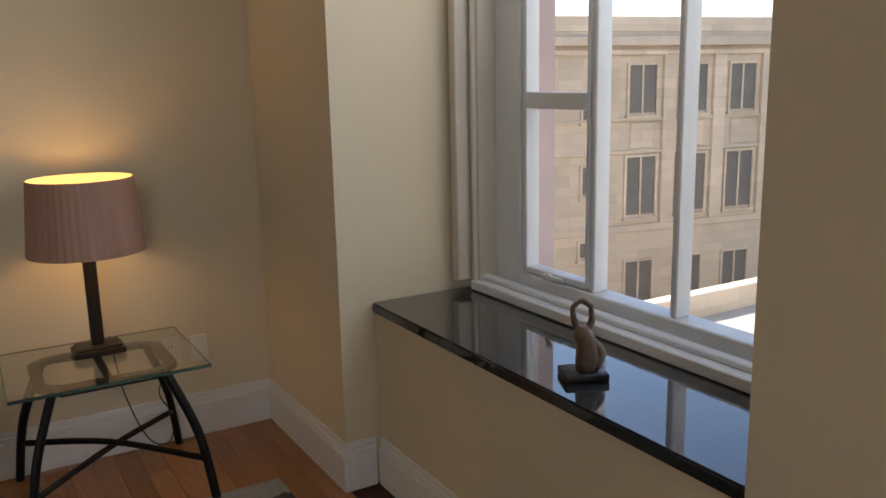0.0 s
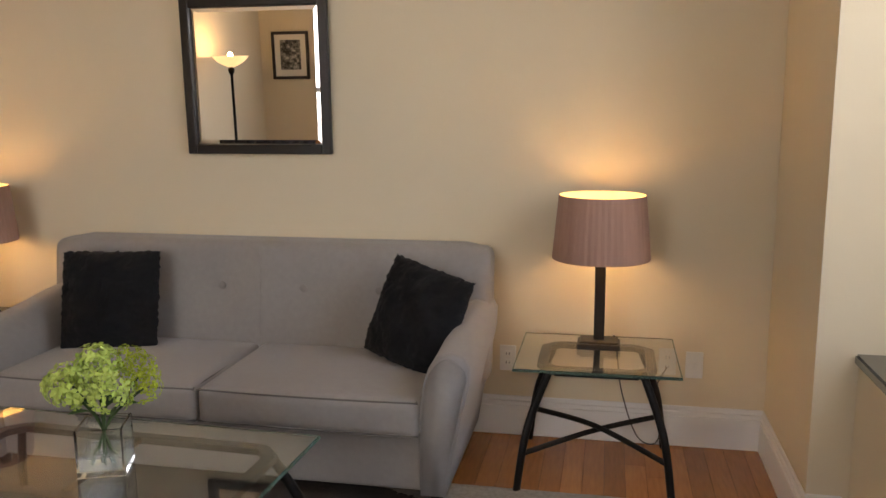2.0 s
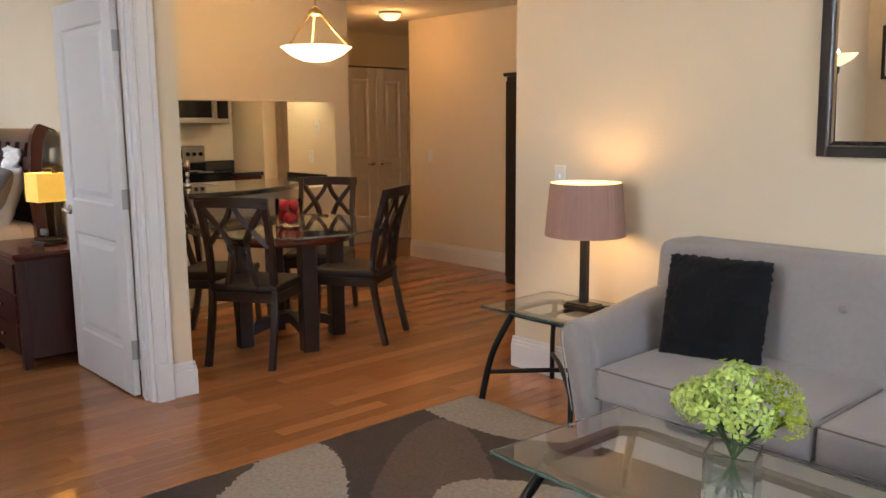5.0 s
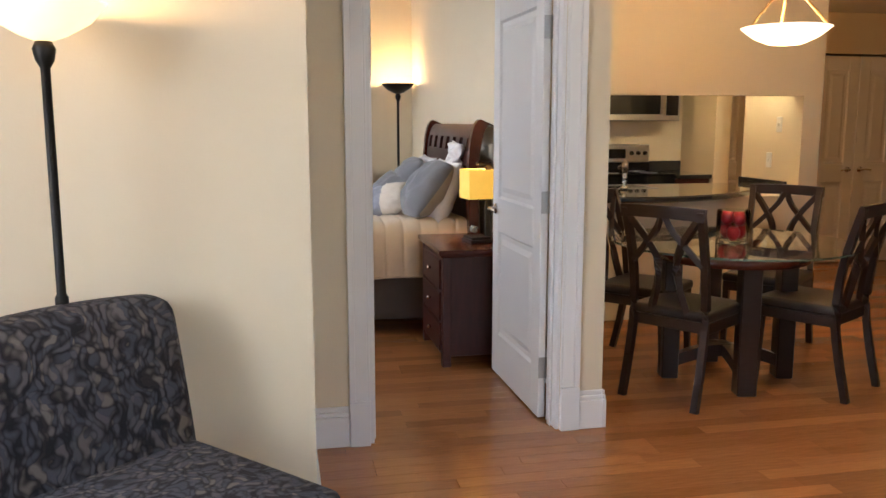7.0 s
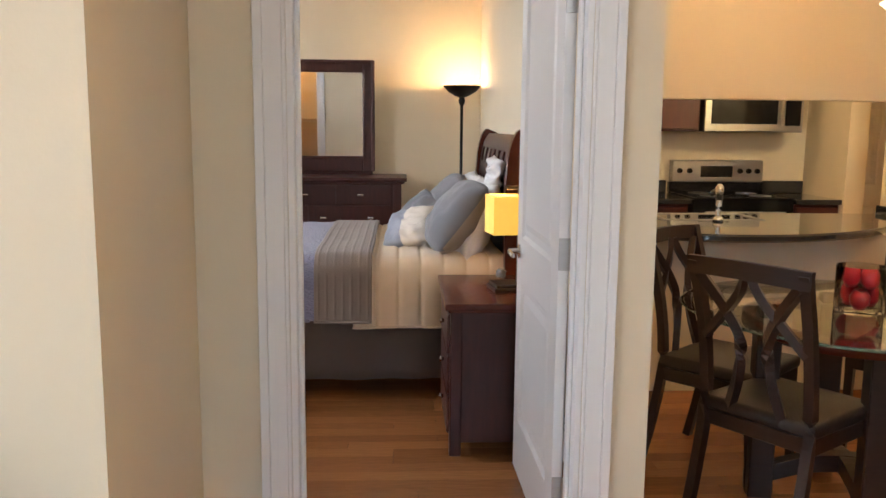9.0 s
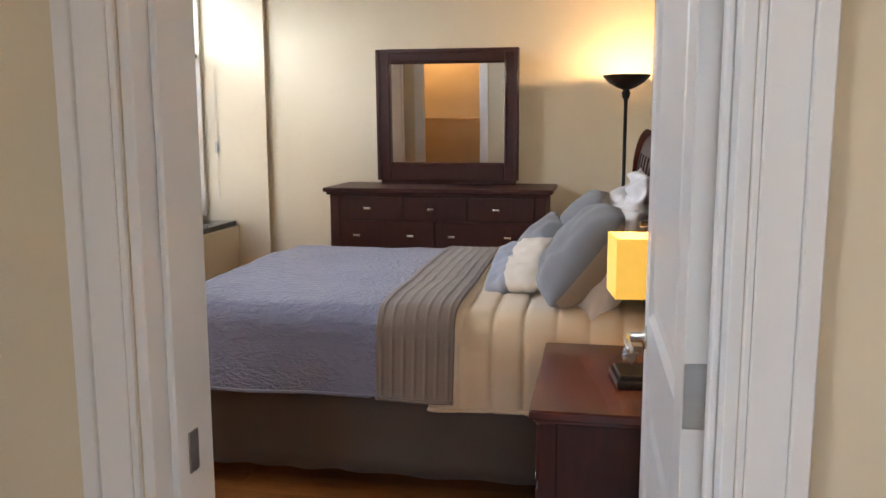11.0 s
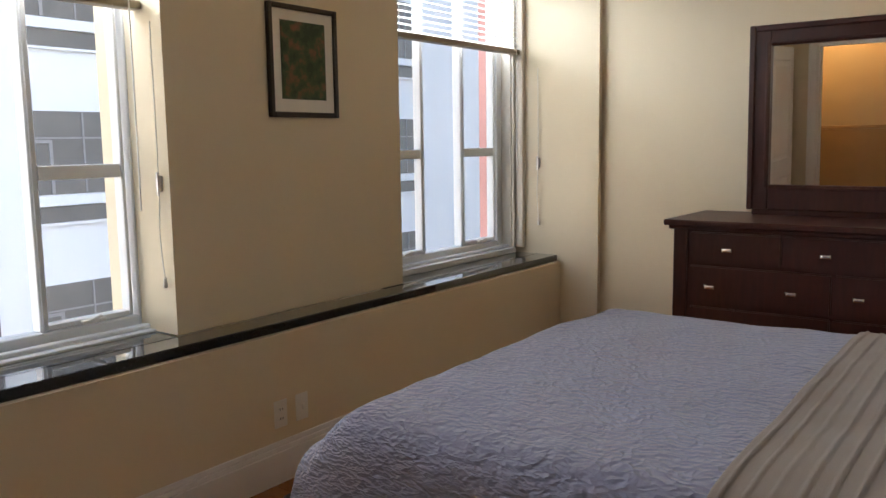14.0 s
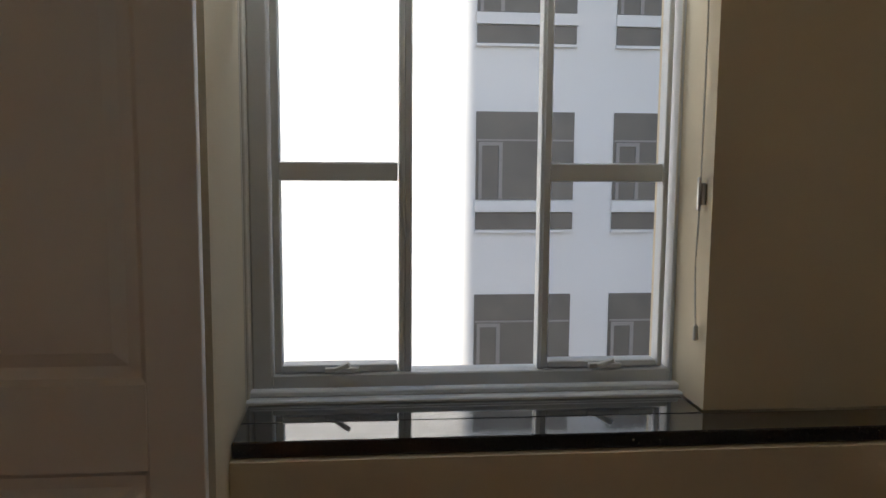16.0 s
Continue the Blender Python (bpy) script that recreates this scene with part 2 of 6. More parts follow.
structure("wall_bedroom_north", box(-9.4, BX - 0.003, 1.69, 1.718, 0, H), WALL, "cream painted wall behind the headboard", "wall")
structure("wall_bedroom_west", box(-9.4, -9.09, -2.1, 1.687, 0, H), WALL, "cream painted wall behind the dresser", "wall")
structure("wall_bedroom_column", box(-9.087, -9.05, -2.1, -1.24, 0, H), WALL, "cream painted pilaster beside the window", "wall")
structure("wall_bedroom_knee", box(-9.047, -5.04, -2.1, -1.50, 0, 0.622), WALL, "cream painted low wall below the sill", "wall")
structure("wall_bedroom_pier", box(-7.65, -6.27, -2.1, -1.67, 0.668, H), WALL, "cream painted pier between two windows", "wall")
structure("wall_bedroom_corner", box(-5.037, BX - 0.003, -2.1, -1.34, 0, H), WALL, "cream painted wall beside the window", "wall")
structure("wall_bedroom_head", boxes([(-9.047, -7.653, -2.1, -1.68, 2.55, H), (-6.267, -5.04, -2.1, -1.68, 2.55, H)]), WALL, "cream painted wall above the windows", "wall")
KX = -5.95
structure("wall_kitchen_header", boxes([(KX - 0.13, KX, 1.723, 4.03, 1.565, LOW), (KX - 0.13, KX, 4.03, 4.18, 0, LOW)]), WALL, "cream painted header and column over the kitchen bar", "wall")
structure("wall_kitchen_bar", box(KX - 0.13, KX + 0.08, 1.723, 4.027, 0, 0.855), WALL, "cream painted half wall under the bar counter", "wall")
structure("wall_kitchen_west", box(-8.4, -8.2, 1.723, 5.25, 0, LOW), WALL, "cream painted kitchen wall", "wall")
structure("wall_kitchen_side", box(-8.2, -7.55, 4.25, 4.4, 0, LOW), WALL, "cream painted kitchen side wall", "wall")
structure("wall_hall_north", box(-6.62, -1.8, 5.42, 5.57, 0, LOW), WALL, "cream painted hall wall", "wall")
structure("wall_hall_back", boxes([(-7.84, -7.69, 5.15, 5.36, 0, LOW), (-7.84, -7.69, 5.36, 6.28, 2.02, LOW), (-7.84, -7.69, 6.28, 7.4, 0, LOW)]), WALL, "cream painted wall round the closet doors", "wall")
structure("wall_hall_end", boxes([(-7.69, -6.62, 7.25, 7.4, 0, LOW), (-6.62, -6.47, 5.57, 7.4, 0, LOW), (-2.0, -1.85, 3.45, 5.42, 0, LOW)]), WALL, "plain cream hall end wall", "wall")
structure("wall_bathroom", boxes([(DOORX, -3.253, -2.1, -1.5, 0, H)]), WALL, "warm lit tiled bathroom wall", "wall")


TILE = material("tan_wall_tile", (0.50, 0.36, 0.20), 0.3, vary=0.06, scale=5)
structure("bathroom_wainscot", boxes([(-3.264, -3.253, -1.49, -0.155, 0, 1.12), (-3.270, -3.253, -1.49, -0.155, 1.123, 1.16)], 0.002), TILE, "tan tiled wainscot in the bathroom", "wall")


def baseboard(x0, y0, x1, y1, side):
    """A moulded white baseboard along a wall; side: the unit way it stands proud."""
    sx, sy = side
    t = 0.018
    items = []
    for z0, z1, d in ((0, 0.135, t), (0.135, 0.155, t * 0.75), (0.155, 0.178, t * 0.45)):
        xs, ys = sorted((x0, x1)), sorted((y0, y1))
        if sx:
            xs = sorted((x0, x0 + sx * d))
        else:
            ys = sorted((y0, y0 + sy * d))
        items.append((xs[0], xs[1], ys[0], ys[1], z0, z1))
    return structure("baseboard", boxes(items, 0.003), WHITE, "white moulded wooden baseboard", "baseboard")


baseboard(-3.15, SOFAY, EASTX, SOFAY, (0, -1))
baseboard(EASTX, 2.51, EASTX, SOFAY - 0.02, (-1, 0))
baseboard(EASTX, 2.53, 1.17, 2.53, (0, -1))
baseboard(1.19, 0.90, 1.19, 2.51, (-1, 0))
baseboard(EASTX, -1.5, EASTX, 0.887, (-1, 0))
baseboard(-3.15, SOFAY - 0.018, -3.15, 3.45, (-1, 0))
baseboard(-3.19, -1.53, -3.19, 0.40, (1, 0))
baseboard(-3.93, 0.40, -3.172, 0.40, (0, 1))
baseboard(DOORX, 0.42, DOORX, 0.573, (1, 0))
baseboard(DOORX, 1.607, DOORX, 1.72, (1, 0))
baseboard(BX, 1.72, DOORX + 0.018, 1.72, (0, 1))
baseboard(-6.62, 5.42, -4.85, 5.42, (0, -1))
baseboard(-9.05, -1.50, -5.04, -1.50, (0, 1))
baseboard(-9.05, -1.50, -9.05, -1.24, (1, 0))
baseboard(-9.07, -1.24, -9.05, -1.24, (0, 1))
baseboard(-9.09, -1.22, -9.09, 1.67, (1, 0))
baseboard(-9.07, 1.69, BX - 0.02, 1.69, (0, -1))
baseboard(-3.17, -1.55, EASTX, -1.55, (0, 1))
# ---- door frames, doors, windows ----
def casing(name, fixed, y0, y1, top, face, wall0, wall1):
    """White moulded casing round a doorway in a wall of constant x, with the jamb lining."""
    e = tagged(new(name), "white moulded door casing and jamb", "door frame", kind="structure")
    w = 0.088
    for n, (a, b, z0, z1) in (("casing", (y0 - w, y0, 0, top + w)), ("casing", (y1, y1 + w, 0, top + w)), ("head_casing", (y0, y1, top, top + w))):
        items = []
        if n == "casing":
            inner = b if b == y0 else a
            s = -1 if b == y0 else 1
            for k, (d0, d1, pr) in enumerate(((0.0, 0.010, 0.011), (0.010, 0.062, 0.014), (0.062, w, 0.022))):
                ya, yb = sorted((inner + s * d0, inner + s * d1))
                items.append((*sorted((fixed, fixed + face * pr)), ya, yb, 0.2, z1))
            items.append((*sorted((fixed, fixed + face * 0.026)), min(a, b), max(a, b), 0, 0.2))
        else:
            items.append((*sorted((fixed, fixed + face * 0.022)), a, b, z0, z1))
        part(n, boxes(items, 0.002), WHITE, e)
    part("jamb", boxes([(wall0, wall1, y0 - 0.001, y0 + 0.018, 0, top), (wall0, wall1, y1 - 0.018, y1 + 0.001, 0, top), (wall0, wall1, y0 + 0.018, y1 - 0.018, top - 0.018, top)], 0.002), WHITE, e)
    part("door_stop", boxes([(wall0 + 0.05, wall0 + 0.085, y0 + 0.018, y0 + 0.030, 0, top - 0.02), (wall0 + 0.05, wall0 + 0.085, y1 - 0.030, y1 - 0.018, 0, top - 0.02)], 0.003), WHITE, e)
    return e


bed_frame = casing("door_frame_bedroom", DOORX, 0.662, 1.518, 2.03, 1, BX - 0.002, DOORX - 0.002)
part("strike_plate", box(BX - 0.004, BX + 0.025, 0.679, 0.683, 0.85, 0.92), STEEL, bed_frame, "dull steel strike plate")
part("jamb_extension", box(-4.287, BX - 0.003, 0.535, 0.609, 0, 2.03, 0.003), WHITE, bed_frame)
casing("door_frame_bathroom", BX, -1.0, -0.20, 2.03, -1, BX + 0.002, DOORX)


def panel_door(name, m, label, w=0.80, h=2.02, lever=True, kind="structure", lock=0.80):
    """A two-panel white door: hinge edge at the origin, along +x, thickness along y."""
    e = new(name)
    e.matrix_basis = m
    tagged(e, label, "door", kind=kind)
    t, st = 0.035, 0.11
    rails = [(0.01, 0.24), (lock, lock + 0.18), (h - 0.13, h)]
    items = [(0, st, 0, t, 0.01, h), (w - st, w, 0, t, 0.01, h)] + [(st, w - st, 0, t, a, b) for a, b in rails]
    part("door_frame", boxes(items, 0.002), WHITE, e)
    for a, b in ((0.24, lock), (lock + 0.18, h - 0.13)):
        bm = bmesh.new()
        for side_y, sg in ((0.0, 1), (t, -1)):
            rings = []
            for off, dep in ((0.0, 0.001), (0.010, 0.011), (0.034, 0.012), (0.062, 0.004)):
                y = side_y + sg * dep
                rings.append([bm.verts.new(v) for v in ((st + off, y, a + off), (w - st - off, y, a + off), (w - st - off, y, b - off), (st + off, y, b - off))])
            for p, q in zip(rings, rings[1:]):
                for i in range(4):
                    bm.faces.new((p[i], p[(i + 1) % 4], q[(i + 1) % 4], q[i]))
            bm.faces.new(rings[-1])
        bmesh.ops.recalc_face_normals(bm, faces=bm.faces)
        part("panel", bm, WHITE, e)
    if lever:
        for s, y in ((-1, 0), (1, t)):
            k = part("door_handle", join(moved(lathe([(0.0, 0), (0.028, 0), (0.028, 0.006), (0.012, 0.01), (0.011, 0.045), (0.0, 0.047)], 20), pose(w - 0.065, y, 0.92, -90 * s, 0, 0)), tube(curve_pts([(w - 0.065, y + s * 0.042, 0.92), (w - 0.11, y + s * 0.047, 0.922), (w - 0.165, y + s * 0.042, 0.915)], 5), 0.009, 8)), CHROME, e, "satin chrome lever handle", True)
    return e


bed_door = panel_door("door_bedroom", pose(-4.092, 1.497, 0, 0, 0, 180.8), "open white two-panel bedroom door with chrome lever")
for z in (0.25, 1.02, 1.79):
    part("hinge", join(box(-0.004, 0.0, 0.002, 0.034, z - 0.05, z + 0.05, 0.001), lathe([(0.007, z - 0.05), (0.007, z + 0.05)], 10, (-0.004, -0.004, 0)), box(-0.026, 0.002, -0.007, -0.003, z - 0.05, z + 0.05, 0.001)), STEEL, bed_door, "dull steel butt hinge")
bath_door = panel_door("door_bathroom", pose(-4.19, -1.21, 0, 0, 0, 180), "open white two-panel bathroom door", w=0.85, lever=False, lock=0.72)
for n, y0, mir in (("door_closet_a", 5.365, 90), ("door_closet_b", 6.275, -90)):
    panel_door(n, pose(-7.70 if mir == 90 else -7.735, y0, 0, 0, 0, mir), "closed white panelled closet door in the hall", w=0.452, h=2.0)
panel_door("door_kitchen", pose(-8.15, 4.45, 0, 0, 0, 90), "closed white panelled door beyond the kitchen", w=0.5, h=2.0, lever=False)

FRAMEW = material("window_frame_paint", (0.74, 0.76, 0.78), 0.4, vary=0.05, scale=6, grain=0.08, grain_scale=50)
JAMBW = material("window_lining_paint", (0.66, 0.60, 0.50), 0.5, vary=0.05, scale=4, grain=0.06)


def window(name, m, label, w=1.27, h=1.86, bars=(-0.195, 0.195), edge=0.055, sashes=(0, 2)):
    """A three-light casement window standing on the origin along x, the room towards -y; the glass lies at y = 0."""
    e = new(name)
    e.matrix_basis = m
    tagged(e, label, "window", kind="structure")
    x0, x1 = -w / 2, w / 2
    lights = [(x0 + edge + 0.010, bars[0]), bars, (bars[1], x1 - 0.065)]
    part("window_frame", boxes([(x0, x0 + edge, -0.03, 0.05, 0, h), (x1 - 0.055, x1, -0.03, 0.05, 0, h), (x0 + edge, x1 - 0.055, -0.03, 0.05, 0, 0.05), (x0 + edge, x1 - 0.055, -0.03, 0.05, h - 0.06, h)], 0.004), FRAMEW, e)
    part("lining", boxes([(x0 - 0.045, x0, -0.10, 0.05, 0, h), (x1, x1 + 0.045, -0.10, 0.05, 0, h), (x0 - 0.07, x0 - 0.03, -0.17, -0.10, 0, h), (x1 + 0.03, x1 + 0.07, -0.17, -0.10, 0, h), (x0 - 0.02, x0 - 0.006, -0.12, -0.10, 0, h), (x1 + 0.006, x1 + 0.02, -0.12, -0.10, 0, h)], 0.004), JAMBW, e, "aged cream window lining boards")
    part("window_sill", boxes([(x0 - 0.03, x1 + 0.03, -0.12, 0.06, -0.035, 0.0), (x0 - 0.03, x1 + 0.03, -0.085, -0.05, 0.0, 0.018)], 0.004), FRAMEW, e)
    for xm in bars:
        part("mullion", box(xm - 0.011, xm + 0.011, -0.02, 0.04, 0.05, h - 0.06, 0.004), FRAMEW, e)
    for k in sashes:
        a, b = lights[k]
        part("sash", boxes([(a - 0.004, a + 0.018, -0.025, 0.03, 0.055, h - 0.065), (b - 0.026, b - 0.011, -0.025, 0.03, 0.055, h - 0.065), (a + 0.018, b - 0.03, -0.025, 0.03, 0.055, 0.075), (a + 0.018, b - 0.03, -0.025, 0.03, 0.60, 0.652)], 0.003), FRAMEW, e)
        part("window_latch", join(box((a + b) / 2 - 0.05, (a + b) / 2 + 0.05, -0.04, -0.025, 0.055, 0.07, 0.003), tube([((a + b) / 2 - 0.02, -0.04, 0.065), ((a + b) / 2 + 0.02, -0.06, 0.085)], 0.008, 6)), PLASTIC, e, "white folding crank latch")
    for a, b, z0, z1 in ((*lights[0], 0.06, 0.61), (*lights[0], 0.64, h - 0.06), (*lights[1], 0.05, h - 0.06), (*lights[2], 0.06, 0.61), (*lights[2], 0.64, h - 0.06)):
        p = part("pane", box(a, b, 0.0, 0.004, z0, z1), PANE, e)
        p.visible_shadow = False
    return e


BLIND = material("blind_slat", (0.82, 0.80, 0.74), 0.5, vary=0.03)
RAIL = material("blind_rail", (0.30, 0.24, 0.16), 0.5, vary=0.1)


def venetian(m, label, w, low, high):
    e = thing("venetian_blind", label, "window blind", m, "window blinds")
    z, k = low + 0.04, 0
    part("bottom_rail", box(-w / 2, w / 2, -0.03, 0.03, low, low + 0.03, 0.004), RAIL, e, "tan bottom rail")
    while z < high - 0.04:
        part("slat", moved(box(-w / 2, w / 2, -0.024, 0.024, -0.001, 0.001), pose(0, 0, z, 22, 0, 0)), BLIND, e)
        z += 0.034
    part("head_rail", box(-w / 2, w / 2, -0.03, 0.03, high - 0.04, high, 0.004), BLIND, e)
    for x in (-w / 2 + 0.12, 0, w / 2 - 0.12):
        part("ladder_cord", tube([(x, -0.028, low), (x, -0.028, high)], 0.0015, 4), BLIND, e)
    part("tilt_wand", tube([(w / 2 - 0.06, -0.04, low - 0.75), (w / 2 - 0.06, -0.04, high - 0.03)], 0.003, 6), BLIND, e)
    return e


window("window_living", pose(1.66, 1.69, 0.70, 0, 0, -90), "white three-light living room window with thin bars", w=1.50, h=1.82, bars=(-0.253, 0.080), edge=0.145, sashes=(0,))
window("window_bedroom_a", pose(-5.68, -1.93, 0.675, 0, 0, 180), "white three-light bedroom window with mid rails")
window("window_bedroom_b", pose(-8.35, -1.93, 0.70, 0, 0, 180), "white three-light bedroom window with mid rails")
window("window_living_south", pose(-1.3, -1.93, 0.70, 0, 0, 180), "white three-light living room window", w=1.6)
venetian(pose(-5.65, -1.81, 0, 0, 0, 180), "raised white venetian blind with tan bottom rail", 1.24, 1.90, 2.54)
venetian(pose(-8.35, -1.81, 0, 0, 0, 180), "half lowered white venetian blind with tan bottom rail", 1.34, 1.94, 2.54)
CORD = material("blind_cord", (0.75, 0.72, 0.65), 0.8)
for x, y, s in ((-9.05, -1.66, 1), (-6.27, -1.72, 1)):
    c = thing("cord_cleat", "small plastic cleat with a hanging blind cord", "cord cleat", pose(x, y, 1.25), "cord cleats")
    part("cleat", boxes([(0, 0.014, -0.012, 0.012, -0.03, 0.03), (0.012, 0.02, -0.008, 0.008, -0.045, 0.045)], 0.003), STEEL, c)
    part("cord", tube(curve_pts([(0.012, 0.0, 0.6), (0.014, 0.004, 0.03), (0.016, -0.004, -0.2), (0.012, 0.006, -0.36)], 5), 0.0025, 5), CORD, c)
    part("tassel", lathe([(0.003, -0.40), (0.009, -0.395), (0.006, -0.36), (0.002, -0.355)], 8, (0.012, 0.006, 0)), CORD, c)
structure("window_sill_living", box(1.175, 1.66, 0.892, 2.525, 0.627, 0.662, 0.006, 2), GRANITE, "polished black granite window sill", "window sill")
structure("window_sill_bedroom", boxes([(-9.045, -5.042, -1.659, -1.52, 0.624, 0.665), (-9.045, -7.655, -1.94, -1.659, 0.624, 0.665), (-6.265, -5.042, -1.94, -1.659, 0.624, 0.665)], 0.004), GRANITE, "polished black granite window sill", "window sill")


# ---- things on walls ----
def outlet(m, label, kindof=0):
    e = thing("wall_outlet" if kindof == 0 else "light_switch", label, "outlet" if kindof == 0 else "switch", m, "wall plates")
    part("plate", box(-0.036, 0.036, -0.006, 0, -0.058, 0.058, 0.003), PLASTIC, e)
    if kindof == 0:
        for z in (-0.02, 0.02):
            part("socket", boxes([(-0.016, 0.016, -0.008, -0.006, z - 0.014, z + 0.014)], 0.002), PLASTIC, e)
            part("slot", boxes([(-0.008, -0.005, -0.0086, -0.0078, z - 0.005, z + 0.005), (0.005, 0.008, -0.0086, -0.0078, z - 0.005, z + 0.005)]), SLOT, e)
    else:
        part("toggle", box(-0.006, 0.006, -0.016, -0.006, -0.012, 0.012, 0.002), PLASTIC, e)
    return e


outlet(pose(-0.02, SOFAY, 0.35), "white duplex outlet on the cream wall")
outlet(pose(0.66, SOFAY, 0.36), "white duplex outlet on the cream wall")
outlet(pose(0.77, SOFAY, 0.36), "white cable plate on the cream wall", 1)
outlet(pose(-2.83, SOFAY, 1.10), "white light switch on the cream wall", 1)
outlet(pose(-6.62, -1.50, 0.29, 0, 0, 180), "white duplex outlet below the granite sill")
outlet(pose(-6.74, -1.50, 0.29, 0, 0, 180), "white blank plate below the granite sill", 1)
outlet(pose(-6.3, 5.42, 1.05), "white light switch on the hall wall", 1)


def wall_mirror():
    e = thing("wall_mirror", "square silver mirror in a black frame above the sofa", "mirror", pose(-1.14, SOFAY - 0.001, 1.24, 1.75))
    w, h, f = 0.34, 0.68, 0.042
    part("frame", boxes([(-w, -w + f, -0.03, 0, 0, h), (w - f, w, -0.03, 0, 0, h), (-w + f, w - f, -0.03, 0, 0, f), (-w + f, w - f, -0.03, 0, h - f, h)], 0.004), BLACKWOOD, e)
    bm = bmesh.new()
    a, b, i = w - f, h - f, 0.02
    o = [bm.verts.new(v) for v in ((-a, -0.012, f), (a, -0.012, f), (a, -0.012, b), (-a, -0.012, b))]
    n = [bm.verts.new(v) for v in ((-a + i, -0.014, f + i), (a - i, -0.014, f + i), (a - i, -0.014, b - i), (-a + i, -0.014, b - i))]
    bm.faces.new(n)
    for k in range(4):
        bm.faces.new((o[k], o[(k + 1) % 4], n[(k + 1) % 4], n[k]))
    part("mirror_glass", bm, MIRROR, e, "bevelled silver mirror glass")
    part("backing", box(-a, a, -0.010, 0, f, b), BLACKWOOD, e)
    return e


wall_mirror()
MAT = material("picture_mat", (0.78, 0.76, 0.70), 0.8, vary=0.02)


def art_material(name, c1, c2, c3, scale):
    m = material(name, c1, 0.6, second=c2, scale=scale, vary=0.3)
    t = m.node_tree
    b = t.nodes["Principled BSDF"]
    v = t.nodes.new("ShaderNodeTexNoise")
    v.inputs["Scale"].default_value, v.inputs["Detail"].default_value = scale * 2.2, 6
    ramp = t.nodes.new("ShaderNodeValToRGB")
    ramp.color_ramp.elements[0].color, ramp.color_ramp.elements[0].position = (*c1, 1), 0.4
    ramp.color_ramp.elements[1].color, ramp.color_ramp.elements[1].position = (*c3, 1), 0.68
    k = ramp.color_ramp.elements.new(0.52)
    k.color = (*c2, 1)
    co = [n for n in t.nodes if n.type == "TEX_COORD"][0]
    t.links.new(co.outputs["Object"], v.inputs["Vector"])
    t.links.new(v.outputs["Fac"], ramp.inputs["Fac"])
    t.links.new(ramp.outputs["Color"], b.inputs["Base Color"])
    return m


def picture(m, label, w, h, art, matw=0.05, f=0.022):
    e = thing("framed_picture", label, "picture", m, "framed pictures")
    part("frame", boxes([(-w / 2, -w / 2 + f, -0.025, 0, 0, h), (w / 2 - f, w / 2, -0.025, 0, 0, h), (-w / 2 + f, w / 2 - f, -0.025, 0, 0, f), (-w / 2 + f, w / 2 - f, -0.025, 0, h - f, h)], 0.003), BLACKWOOD, e)
    part("mat_board", box(-w / 2 + f, w / 2 - f, -0.012, 0, f, h - f), MAT, e, "cream mat board")
    part("print", box(-w / 2 + f + matw, w / 2 - f - matw, -0.014, -0.0125, f + matw * 1.1, h - f - matw * 0.9), art, e, "printed picture")
    return e


picture(pose(-6.98, -1.67, 1.508, 0, 0, 180), "green garden print in a black frame with cream mat", 0.41, 0.475, art_material("garden_print", (0.025, 0.05, 0.02), (0.05, 0.09, 0.035), (0.22, 0.10, 0.05), 9))
GREYART = art_material("grey_print", (0.02, 0.02, 0.02), (0.16, 0.16, 0.15), (0.5, 0.5, 0.48), 12)
for x in (-2.86,):
    picture(pose(x, -1.55, 1.45, 0, 0, 180), "grey photographic print in a black frame with white mat", 0.40, 0.48, GREYART, 0.06, 0.03)


# ---- living room ----
def cushion_block(x0, x1, y0, y1, z0, z1, puff=0.03, nx=14, ny=10, r=0.05):
    """A soft cushion with a swollen top and rounded edges."""
    bm = box(x0, x1, y0, y1, z0, z1)
    bmesh.ops.bevel(bm, geom=list(bm.edges), offset=r, segments=4, affect="EDGES", profile=0.6)
    bmesh.ops.subdivide_edges(bm, edges=[e for e in bm.edges if e.calc_length() > 0.25], cuts=7, use_grid_fill=True)
    cx, cy, cz = (x0 + x1) / 2, (y0 + y1) / 2, (z0 + z1) / 2
    for v in bm.verts:
        u, w = (v.co.x - cx) / (x1 - x0) * 2, (v.co.y - cy) / (y1 - y0) * 2
        q = (v.co.z - cz) / (z1 - z0) * 2
        v.co.z += math.copysign(puff, q) * max(0, 1 - u * u) * max(0, 1 - w * w) * abs(q)
        v.co.y += math.copysign(puff * 0.5, w) * max(0, 1 - u * u) * max(0, 1 - q * q) * abs(w)
    return bm


